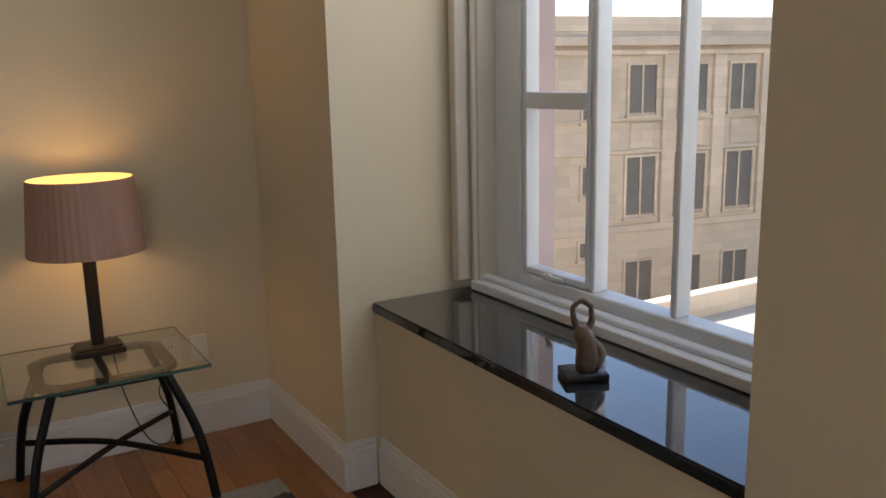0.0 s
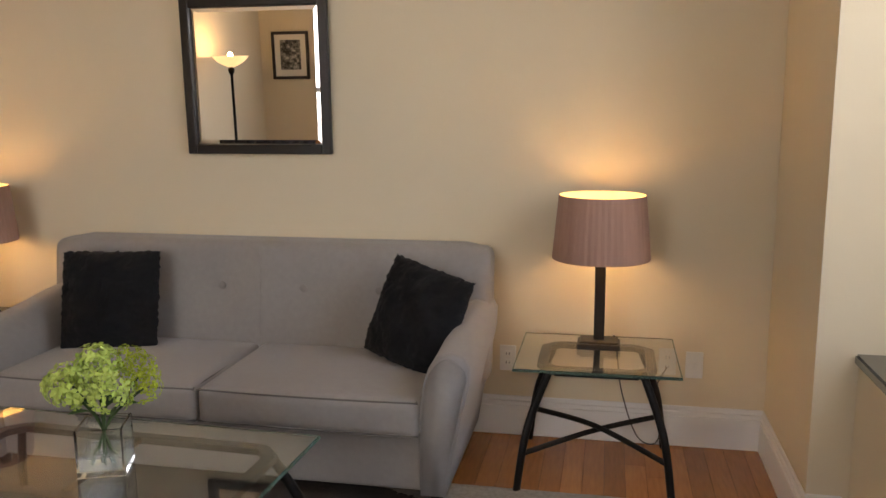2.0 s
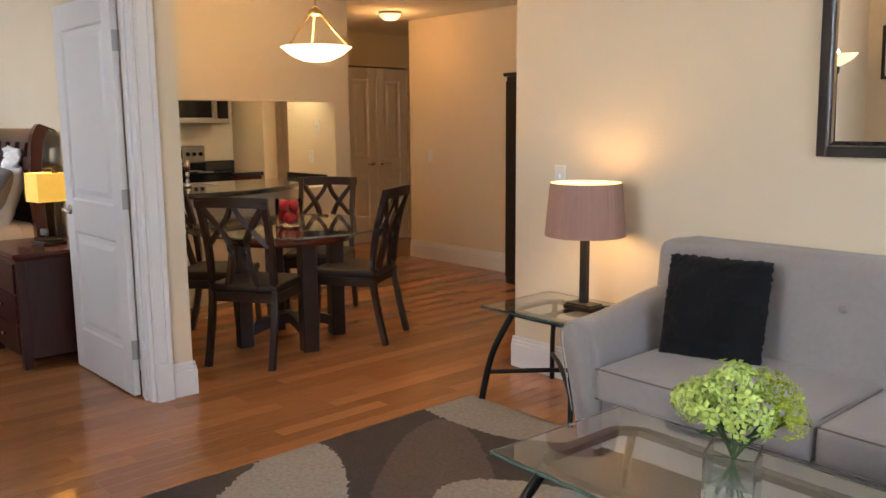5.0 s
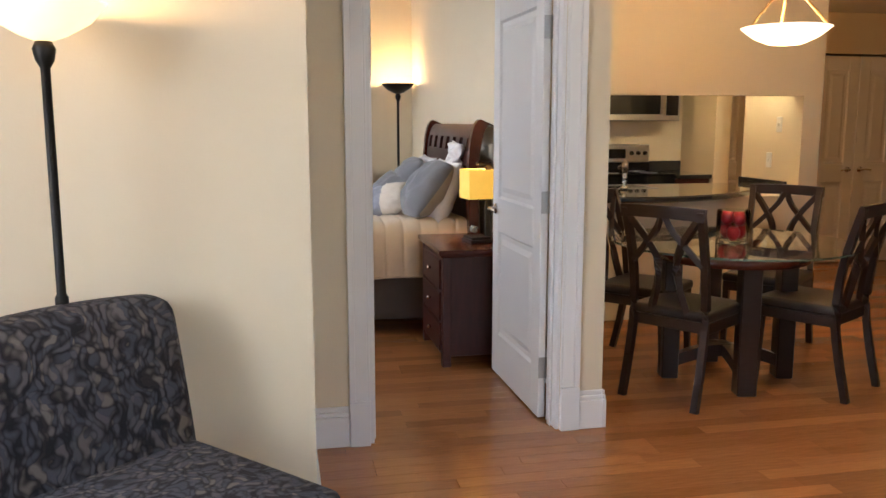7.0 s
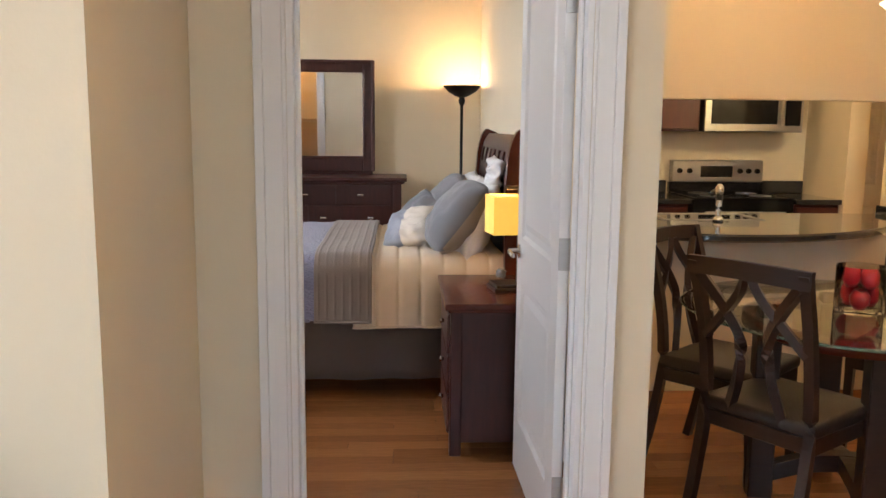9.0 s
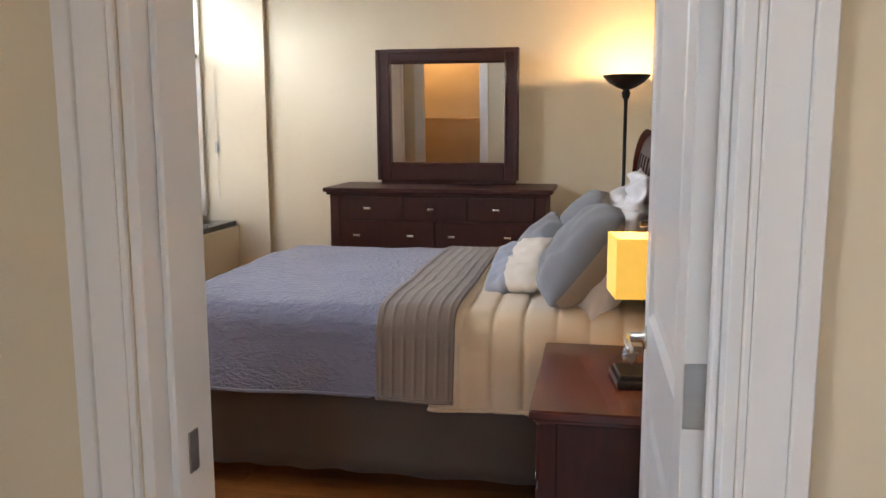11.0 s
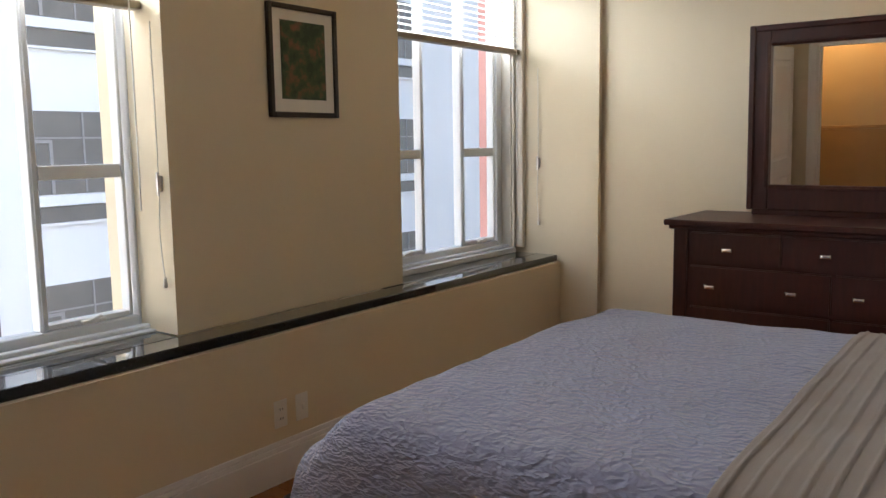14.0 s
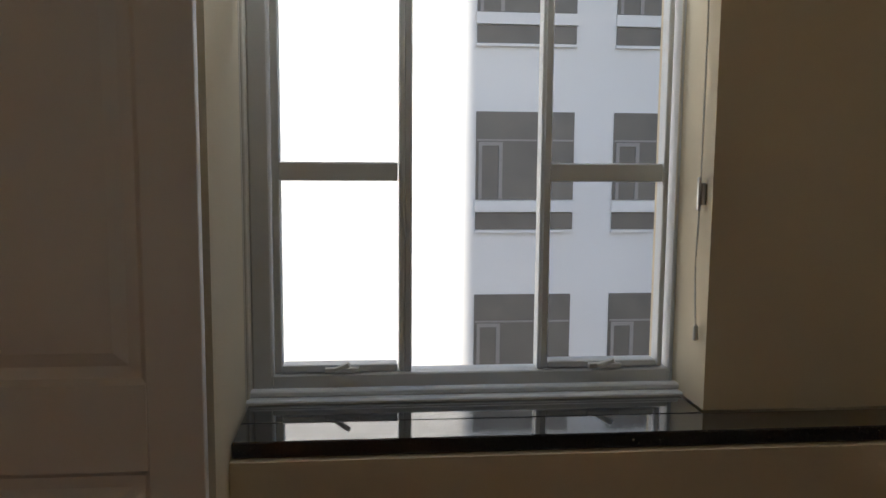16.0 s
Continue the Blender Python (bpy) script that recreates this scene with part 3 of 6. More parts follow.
def sofa():
    e = thing("sofa", "grey tufted upholstered two-cushion sofa with flared arms", "sofa", pose(-1.09, 2.47, 0))
    part("base", cushion_block(-0.86, 0.86, 0.05, 0.74, 0.07, 0.295, 0.0, r=0.02), SOFA, e, smooth=True)
    for x0, x1 in ((-0.855, 0.006), (0.014, 0.855)):
        c = part("seat_cushion", cushion_block(x0, x1, 0.0, 0.62, 0.285, 0.428, 0.022, r=0.035), SOFA, e, smooth=True)
        for z, y in ((0.418, 0.012), (0.297, 0.012)):
            part("piping", tube(curve_pts([(x0 + 0.01, 0.3, z), (x0 + 0.012, y + 0.02, z), (x0 + 0.04, y - 0.004, z), ((x0 + x1) / 2, y - 0.014, z), (x1 - 0.04, y - 0.004, z), (x1 - 0.012, y + 0.02, z), (x1 - 0.01, 0.3, z)], 6), 0.0035, 6), PIPING, c)
    back = cushion_block(-1.015, 1.015, 0.58, 0.77, 0.30, 0.87, 0.0, r=0.06)
    bmesh.ops.subdivide_edges(back, edges=[d for d in back.edges if d.calc_length() > 0.12], cuts=3, use_grid_fill=True)
    tufts = [(-0.52, 0.67), (-0.18, 0.67), (0.20, 0.67), (0.54, 0.67)]
    for v in back.verts:
        t = (v.co.z - 0.3) / 0.57
        v.co.y += 0.07 * t
        if v.co.y < 0.68:
            for tx, tz in tufts:
                d2 = (v.co.x - tx) ** 2 + (v.co.z - tz) ** 2
                v.co.y += 0.045 * math.exp(-d2 / 0.0022)
        if abs(v.co.x) > 0.9:
            v.co.z -= 0.012
    b = part("backrest", back, SOFA, e, smooth=True)
    for tx, tz in tufts:
        part("tuft_button", moved(lathe([(0.0, 0), (0.018, 0.001), (0.016, 0.007), (0.0, 0.011)], 14), pose(tx, 0.646, tz, 90, 0, 0)), BUTTON, b)
    part("back_seam", tube([(0.01, 0.597, 0.45), (0.01, 0.637, 0.84)], 0.0025, 5), SOFA, b)
    for s in (-1, 1):
        bm = bmesh.new()
        rings = []
        for k in range(15):
            y = 0.0 + 0.78 * k / 14
            rise = 0.0 + 0.06 * min(1, max(0, (y - 0.08) / 0.5)) ** 1.3
            ring = []
            for px, pz in ((0.855, 0.07), (0.945, 0.07), (0.968, 0.2), (1.0, 0.36), (1.028, 0.48), (1.03, 0.545), (1.005, 0.585), (0.965, 0.598), (0.92, 0.585), (0.89, 0.55), (0.868, 0.48), (0.858, 0.34)):
                ring.append(bm.verts.new((s * px, y + (0.02 * (0.6 - pz) if k == 0 else 0), pz + rise * (pz / 0.6) ** 2)))
            rings.append(ring)
        for a, c in zip(rings, rings[1:]):
            for i in range(12):
                bm.faces.new((a[i], a[(i + 1) % 12], c[(i + 1) % 12], c[i]))
        bm.faces.new(rings[0])
        bm.faces.new(rings[-1][::-1])
        bmesh.ops.recalc_face_normals(bm, faces=bm.faces)
        bmesh.ops.bevel(bm, geom=[d for d in bm.edges if all(v in rings[0] for v in d.verts)], offset=0.012, segments=2, affect="EDGES")
        arm = part("armrest", bm, SOFA, e, smooth=True)
        part("arm_piping", tube(curve_pts([(s * 0.862, -0.004, 0.34), (s * 0.876, -0.006, 0.48), (s * 0.902, -0.008, 0.55), (s * 0.965, -0.008, 0.592), (s * 1.022, -0.007, 0.545), (s * 1.018, -0.004, 0.47), (s * 0.966, 0.0, 0.22)], 5), 0.0028, 6), SOFA, arm)
    for x in (-0.9, 0.9):
        for y in (0.1, 0.68):
            part("leg", lathe([(0.02, 0.0), (0.028, 0.075)], 12, (x, y, 0)), ESPRESSO, e, "short dark wooden leg")
    return e


sofa()


def plush_cushion(m, w, h, label, seed):
    bm = pillow(w, h, 0.17, 44, crease=0.02, seed=seed)
    for v in bm.verts:
        n = noise.noise_vector(v.co * 75 + Vector((seed, 0, 0)))
        v.co += n * 0.009
        u, q = v.co.x / w * 2, v.co.z / h * 2
        v.co.x *= math.sqrt(max(0.1, 1 - 0.10 * q * q))
        v.co.z *= math.sqrt(max(0.1, 1 - 0.10 * u * u))
    ob = part("throw_cushion", bm, BLACKFUR, None, "", True)
    ob.matrix_basis = m
    return tagged(ob, label, "cushion", "throw cushions on the sofa")


plush_cushion(pose(-1.69, 2.91, 0.63, -14, 0, 10), 0.44, 0.45, "black plush cushion leaning at the sofa arm", 1)
plush_cushion(pose(-0.33, 2.88, 0.625, -18, 13, -22), 0.40, 0.43, "black plush cushion tilted against the armrest", 5)


def arch_leg(foot, knee, top, r=0.017):
    return tube(curve_pts([foot, knee, top], 10), r, 8, flat=0.8)


def iron_table(name, m, label, w, d, h, group):
    """A glass-topped table with bowed iron legs and a crossed stretcher; the origin is its centre on the floor."""
    e = thing(name, label, "table", m, group)
    g = box(-w / 2, w / 2, -d / 2, d / 2, h - 0.012, h, 0.004, 2)
    top = part("glass_top", g, GLASS, e, "clear bevelled glass top")
    top.visible_shadow = False
    e2 = 0.004
    part("glass_edge", boxes([(-w / 2 - 0.0005, -w / 2 + e2, -d / 2, d / 2, h - 0.010, h - 0.002), (w / 2 - e2, w / 2 + 0.0005, -d / 2, d / 2, h - 0.010, h - 0.002), (-w / 2 + e2, w / 2 - e2, -d / 2 - 0.0005, -d / 2 + e2, h - 0.010, h - 0.002), (-w / 2 + e2, w / 2 - e2, d / 2 - e2, d / 2 + 0.0005, h - 0.010, h - 0.002)]), GLASSEDGE, top, "green tinted glass edge")
    a, b = w / 2 - 0.10, d / 2 - 0.09
    z = h - 0.032
    c = 0.05
    ring = [(-a + c, -b, z), (a - c, -b, z), (a, -b + c, z), (a, b - c, z), (a - c, b, z), (-a + c, b, z), (-a, b - c, z), (-a, -b + c, z), (-a + c, -b, z)]
    fr = bmesh.new()
    for p, q in zip(ring, ring[1:]):
        fr = join(fr, tube([p, q], 0.026, 4, flat=1.0)) if len(fr.verts) else tube([p, q], 0.026, 4)
    for v in fr.verts:
        v.co.z = z + (v.co.z - z) * 0.55
    part("top_frame", fr, IRON, e)
    part("cross_bar", box(-0.012, 0.012, -b, b, z - 0.010, z + 0.008, 0.003), IRON, e)
    feet = []
    for sx in (-1, 1):
        for sy in (-1, 1):
            foot = (sx * (w / 2 - 0.02), sy * (d / 2 + 0.01), 0.0)
            feet.append((sx * (w / 2 - 0.045), sy * (d / 2 - 0.02), 0.15))
            part("leg", arch_leg(foot, (sx * (w / 2 - 0.055), sy * (d / 2 - 0.03), h * 0.5), (sx * (a - 0.03), sy * (b - 0.01), z)), IRON, e, smooth=True)
    for k, (i, j) in enumerate(((0, 3), (1, 2))):
        part("stretcher", tube(curve_pts([feet[i], (0, 0, 0.165 + 0.018 * k), feet[j]], 6), 0.012, 6), IRON, e, smooth=True)
    return e


iron_table("end_table", pose(0.368, 2.985, 0), "glass-topped end table with bowed dark iron legs", 0.61, 0.52, 0.485, "end tables")
iron_table("end_table", pose(-2.56, 3.0, 0), "glass-topped end table with bowed dark iron legs", 0.61, 0.52, 0.485, "end tables")
iron_table("coffee_table", pose(-1.021, 1.80, 0.016, 0, 0, -2.3), "long glass coffee table with dark iron frame", 1.12, 0.59, 0.435, "")


def table_lamp(m, label):
    e = thing("table_lamp", label, "lamp", m, "table lamps beside the sofa")
    part("base", boxes([(-0.085, 0.085, -0.055, 0.055, 0, 0.022), (-0.075, 0.075, -0.048, 0.048, 0.022, 0.032)], 0.003), BLACKWOOD, e)
    part("stem", box(-0.021, 0.021, -0.014, 0.014, 0.032, 0.38, 0.003), BLACKWOOD, e)
    seg = 96
    bm = bmesh.new()
    rings = []
    for k, (r, z) in enumerate(((0.190, 0.362), (0.1905, 0.368), (0.168, 0.608), (0.167, 0.614), (0.164, 0.614), (0.165, 0.608), (0.187, 0.368), (0.187, 0.362))):
        rings.append([bm.verts.new(((r + (0.0016 * (i % 2) if k < 4 else 0)) * math.cos(2 * math.pi * i / seg), (r + (0.0016 * (i % 2) if k < 4 else 0)) * math.sin(2 * math.pi * i / seg), z)) for i in range(seg)])
    for a, b in zip(rings[:4], rings[1:4]):
        for i in range(seg):
            bm.faces.new((a[i], a[(i + 1) % seg], b[(i + 1) % seg], b[i]))
    shade = part("shade", bm, SHADE, e, "pleated mauve-brown drum shade")
    b2 = lathe([(0.1665, 0.614), (0.165, 0.608), (0.187, 0.366), (0.189, 0.362)], 64)
    bmesh.ops.delete(b2, geom=[f for f in b2.faces if len(f.verts) > 4], context="FACES_ONLY")
    part("lining", b2, SHADEIN, shade, "glowing warm shade lining", True)
    part("socket", lathe([(0.018, 0.38), (0.018, 0.43)], 16), STEEL, e)
    part("bulb", lathe([(0.0, 0.43), (0.014, 0.435), (0.028, 0.47), (0.03, 0.49), (0.02, 0.515), (0.0, 0.525)], 16), BULB, e, "lit warm bulb", True)
    x, y, z = m.translation
    lamp("table_lamp_glow", "POINT", 15, pose(x, y, z + 0.48), 0.02, colour=AMBER)
    return e


table_lamp(pose(0.373, 3.07, 0.4855), "lit table lamp with pleated mauve shade and black stem")
table_lamp(pose(-2.455, 3.04, 0.4855), "lit table lamp with pleated mauve shade and black stem")
CORDM = material("lamp_cord", (0.10, 0.09, 0.08), 0.6)
for pts in ([(0.42, 3.10, 0.49), (0.44, 3.27, 0.47), (0.47, 3.27, 0.25), (0.54, 3.25, 0.05), (0.62, 3.25, 0.02), (0.64, 3.27, 0.12), (0.60, 3.28, 0.22), (0.66, 3.285, 0.34)], [(-2.40, 3.05, 0.51), (-2.35, 3.06, 0.515), (-2.33, 3.2, 0.47), (-2.44, 3.26, 0.2), (-2.5, 3.26, 0.01)]):
    tagged(part("lamp_cord", tube(curve_pts(pts, 8), 0.003, 6), CORDM, None, "", True), "thin dark lamp cord hanging behind the table", "cord", "lamp cords")


def glass_vase():
    e = thing("flower_vase", "square glass vase of green hydrangeas on the coffee table", "vase", pose(-0.955, 1.735, 0.4525, 0, 0, 20))
    o, i, h = 0.062, 0.056, 0.135
    bm = bmesh.new()
    R = [[bm.verts.new((sx * r, sy * r, z)) for sx, sy in ((-1, -1), (1, -1), (1, 1), (-1, 1))] for r, z in ((o, 0), (o, h), (i, h), (i, 0.016))]
    for a, b in zip(R, R[1:]):
        for k in range(4):
            bm.faces.new((a[k], a[(k + 1) % 4], b[(k + 1) % 4], b[k]))
    bm.faces.new(R[0][::-1])
    bm.faces.new(R[3])
    bmesh.ops.recalc_face_normals(bm, faces=bm.faces)
    part("vase", bm, GLASS, e, "clear square glass vase").visible_shadow = False
    part("water", box(-i + 0.001, i - 0.001, -i + 0.001, i - 0.001, 0.018, 0.06), material("vase_gel", (0.9, 0.92, 0.9), 0.05, trans=0.9, ior=1.33, vary=0.02), e, "clear gel filling")
    rnd = random.Random(7)
    STEM = material("stem_green", (0.05, 0.10, 0.03), 0.6)
    PET = material("hydrangea_petal", (0.42, 0.58, 0.09), 0.7, second=(0.56, 0.68, 0.20), scale=14, rand=0.18)
    LIME = material("lime_flower", (0.36, 0.48, 0.02), 0.7, second=(0.46, 0.55, 0.05), scale=18, rand=0.2)
    LEAF = material("leaf_green", (0.05, 0.12, 0.03), 0.55, rand=0.2)
    heads = [(-0.06, -0.04, 0.255, 0.068, PET), (0.035, -0.055, 0.245, 0.066, PET), (-0.02, 0.05, 0.275, 0.068, PET), (-0.105, 0.03, 0.235, 0.055, PET), (0.0, -0.01, 0.30, 0.062, PET), (0.105, 0.02, 0.265, 0.055, LIME), (0.125, -0.05, 0.245, 0.045, LIME), (0.07, 0.06, 0.285, 0.05, LIME)]
    for k in range(7):
        hx, hy, hz, hr, _ = heads[k]
        part("stem", tube(curve_pts([(-hx * 0.3, -hy * 0.3, 0.02), (hx * 0.2, hy * 0.2, 0.15), (hx, hy, hz)], 5), 0.0035, 6), STEM, e)
    for hx, hy, hz, hr, mt in heads:
        verts, faces = [], []
        n = 46 if mt is PET else 40
        for j in range(n):
            th, u = rnd.uniform(0, 2 * math.pi), rnd.uniform(-0.75, 1)
            q = math.sqrt(1 - u * u)
            nrm = Vector((q * math.cos(th), q * math.sin(th), u))
            c = Vector((hx, hy, hz)) + nrm * hr * rnd.uniform(0.82, 1.06)
            s1 = nrm.cross(Vector((0.3, 0.2, 1))).normalized()
            s2 = nrm.cross(s1)
            pr = (0.016 if mt is PET else 0.011) * rnd.uniform(0.8, 1.25)
            a0 = rnd.uniform(0, 1.5)
            for p in range(4):
                a = a0 + p * math.pi / 2
                d1, d2 = s1 * math.cos(a) + s2 * math.sin(a), s1 * math.cos(a + 0.9) + s2 * math.sin(a + 0.9)
                dm = (d1 + d2).normalized()
                i0 = len(verts)
                verts += [c, c + d1 * pr * 0.85 + nrm * 0.002, c + dm * pr * 1.2 + nrm * rnd.uniform(-0.004, 0.004), c + d2 * pr * 0.85 + nrm * 0.002]
                faces.append((i0, i0 + 1, i0 + 2, i0 + 3))
        me = bpy.data.meshes.new("flower_head")
        me.from_pydata(verts, [], faces)
        me.materials.append(mt)
        ob = new("flower_head", me)
        ob.parent = e
    for k in range(5):
        a = k * 1.3
        p0, p1 = Vector((0.02 * math.cos(a), 0.02 * math.sin(a), 0.17)), Vector((0.10 * math.cos(a), 0.10 * math.sin(a), 0.185))
        w = Vector((-math.sin(a), math.cos(a), 0)) * 0.025
        me = bpy.data.meshes.new("leaf")
        mid = (p0 + p1) / 2 + Vector((0, 0, 0.012))
        me.from_pydata([p0, mid + w, p1, mid - w, mid + Vector((0, 0, -0.006))], [], [(0, 4, 1), (1, 4, 2), (2, 4, 3), (3, 4, 0)])
        me.materials.append(LEAF)
        ob = new("leaf", me)
        ob.parent = e


glass_vase()


def rug():
    m = material("swirl_rug", (0.065, 0.05, 0.042), 0.95, grain=1.0, grain_scale=170)
    t = m.node_tree
    b = t.nodes["Principled BSDF"]
    co = [n for n in t.nodes if n.type == "TEX_COORD"][0]

    def ring(cx, cy, sx, sy, lo, hi, turn=0):
        mp = t.nodes.new("ShaderNodeMapping")
        mp.vector_type = "TEXTURE"
        mp.inputs["Location"].default_value = (cx, cy, 0)
        mp.inputs["Rotation"].default_value = (0, 0, radians(turn))
        mp.inputs["Scale"].default_value = (sx, sy, 1)
        ln = t.nodes.new("ShaderNodeVectorMath")
        ln.operation = "LENGTH"
        wob = t.nodes.new("ShaderNodeTexNoise")
        wob.inputs["Scale"].default_value = 45
        add = t.nodes.new("ShaderNodeVectorMath")
        add.operation = "MULTIPLY_ADD"
        add.inputs[1].default_value = (0.05, 0.05, 0)
        t.links.new(co.outputs["Object"], wob.inputs["Vector"])
        t.links.new(wob.outputs["Color"], add.inputs[0])
        t.links.new(co.outputs["Object"], add.inputs[2])
        t.links.new(add.outputs["Vector"], mp.inputs["Vector"])
        t.links.new(mp.outputs["Vector"], ln.inputs[0])
        a, c, k = (t.nodes.new("ShaderNodeMath") for _ in range(3))
        a.operation, a.inputs[1].default_value = "GREATER_THAN", lo
        c.operation, c.inputs[1].default_value = "LESS_THAN", hi
        k.operation = "MULTIPLY"
        t.links.new(ln.outputs["Value"], a.inputs[0])
        t.links.new(ln.outputs["Value"], c.inputs[0])
        t.links.new(a.outputs[0], k.inputs[0])
        t.links.new(c.outputs[0], k.inputs[1])
        return k.outputs[0]

    out = b.inputs["Base Color"].links[0].from_socket
    LIGHT, TAUPE = (0.31, 0.275, 0.23, 1), (0.115, 0.085, 0.066, 1)
    for args, col in (((-2.05, 1.75, 0.95, 0.24, 0.0, 1.0, -44), TAUPE), ((-2.25, 1.16, 0.92, 0.27, 0.0, 1.0, -44), LIGHT), ((-1.70, 2.02, 0.50, 0.27, 0.0, 1.0, 12), LIGHT), ((-2.8, 2.85, 0.75, 0.42, 0.0, 1.0, -8), LIGHT), ((0.4, 2.85, 0.85, 0.30, 0.0, 1.0, 5), LIGHT), ((-0.7, 1.3, 0.9, 0.22, 0.0, 1.0, 40), LIGHT), ((0.2, 1.1, 0.8, 0.3, 0, 1, 50), TAUPE), ((-1.2, 0.5, 0.9, 0.25, 0.0, 1.0, -30), LIGHT)):
        mx = t.nodes.new("ShaderNodeMix")
        mx.data_type = "RGBA"
        mx.inputs["B"].default_value = col
        t.links.new(ring(*args), mx.inputs["Factor"])
        t.links.new(out, mx.inputs["A"])
        out = mx.outputs["Result"]
    n = t.nodes.new("ShaderNodeTexNoise")
    n.inputs["Scale"].default_value, n.inputs["Detail"].default_value = 60, 4
    t.links.new(co.outputs["Object"], n.inputs["Vector"])
    mr = t.nodes.new("ShaderNodeMapRange")
    mr.inputs["To Min"].default_value, mr.inputs["To Max"].default_value = 0.6, 1.4
    t.links.new(n.outputs["Fac"], mr.inputs["Value"])
    hs = t.nodes.new("ShaderNodeHueSaturation")
    t.links.new(mr.outputs["Result"], hs.inputs["Value"])
    t.links.new(out, hs.inputs["Color"])
    t.links.new(hs.outputs["Color"], b.inputs["Base Color"])
    bm = bmesh.new()
    nx, ny = 150, 100
    x0, x1, y0, y1 = -2.94, 0.885, 0.15, 2.75
    g = []
    for i in range(nx + 1):
        row = []
        for j in range(ny + 1):
            x, y = x0 + (x1 - x0) * i / nx, y0 + (y1 - y0) * j / ny
            edge = i in (0, nx) or j in (0, ny)
            z = 0.0 if edge else 0.013 + 0.003 * noise.noise((x * 30, y * 30, 0))
            jit = 0.006 * noise.noise((x * 40, y * 40, 3)) if edge else 0
            row.append(bm.verts.new((x + jit, y + jit, z + 0.001)))
        g.append(row)
    for i in range(nx):
        for j in range(ny):
            bm.faces.new((g[i][j], g[i + 1][j], g[i + 1][j + 1], g[i][j + 1]))
    ob = part("area_rug", bm, m, None, "", True)
    tagged(ob, "brown and beige shag rug with swirl pattern", "rug")


rug()


def figurine():
    bm = join(lathe([(0.0, 0.02), (0.026, 0.022), (0.030, 0.05), (0.024, 0.085), (0.028, 0.11), (0.018, 0.135), (0.0, 0.14)], 14), tube(curve_pts([(0.02, 0.0, 0.03), (0.034, 0.01, 0.06), (0.018, 0.012, 0.09)], 5), 0.016, 8), tube(curve_pts([(0.012, 0.0, 0.12), (0.030, 0.005, 0.150), (0.026, 0.0, 0.19)], 5), 0.010, 8, taper=0.006), tube(curve_pts([(-0.012, 0.0, 0.12), (-0.016, 0.0, 0.155), (-0.020, 0.0, 0.185)], 5), 0.010, 8, taper=0.006), tube(curve_pts([(0.026, 0.0, 0.185), (0.0, 0.0, 0.20), (-0.02, 0.0, 0.183)], 5), 0.007, 8))
    for v in bm.verts:
        v.co.x += 0.01 * math.sin(v.co.z * 28)
    bm = join(bm, boxes([(-0.055, 0.055, -0.045, 0.045, 0, 0.022)], 0.003))
    m = material("mottled_stone", (0.035, 0.025, 0.02), 0.35, second=(0.26, 0.17, 0.11), scale=45)
    ob = part("abstract_figurine", bm, m, None, "", True)
    me = ob.data
    me.materials.append(BLACKWOOD)
    for p in me.polygons:
        if max(me.vertices[k].co.z for k in p.vertices) < 0.0225 and max(abs(me.vertices[k].co.y) for k in p.vertices) > 0.035:
            p.material_index = 1
    ob.matrix_basis = pose(1.30, 1.575, 0.662, 0, 0, -25)
    tagged(ob, "small mottled stone figurine standing on the granite sill", "figurine")


figurine()


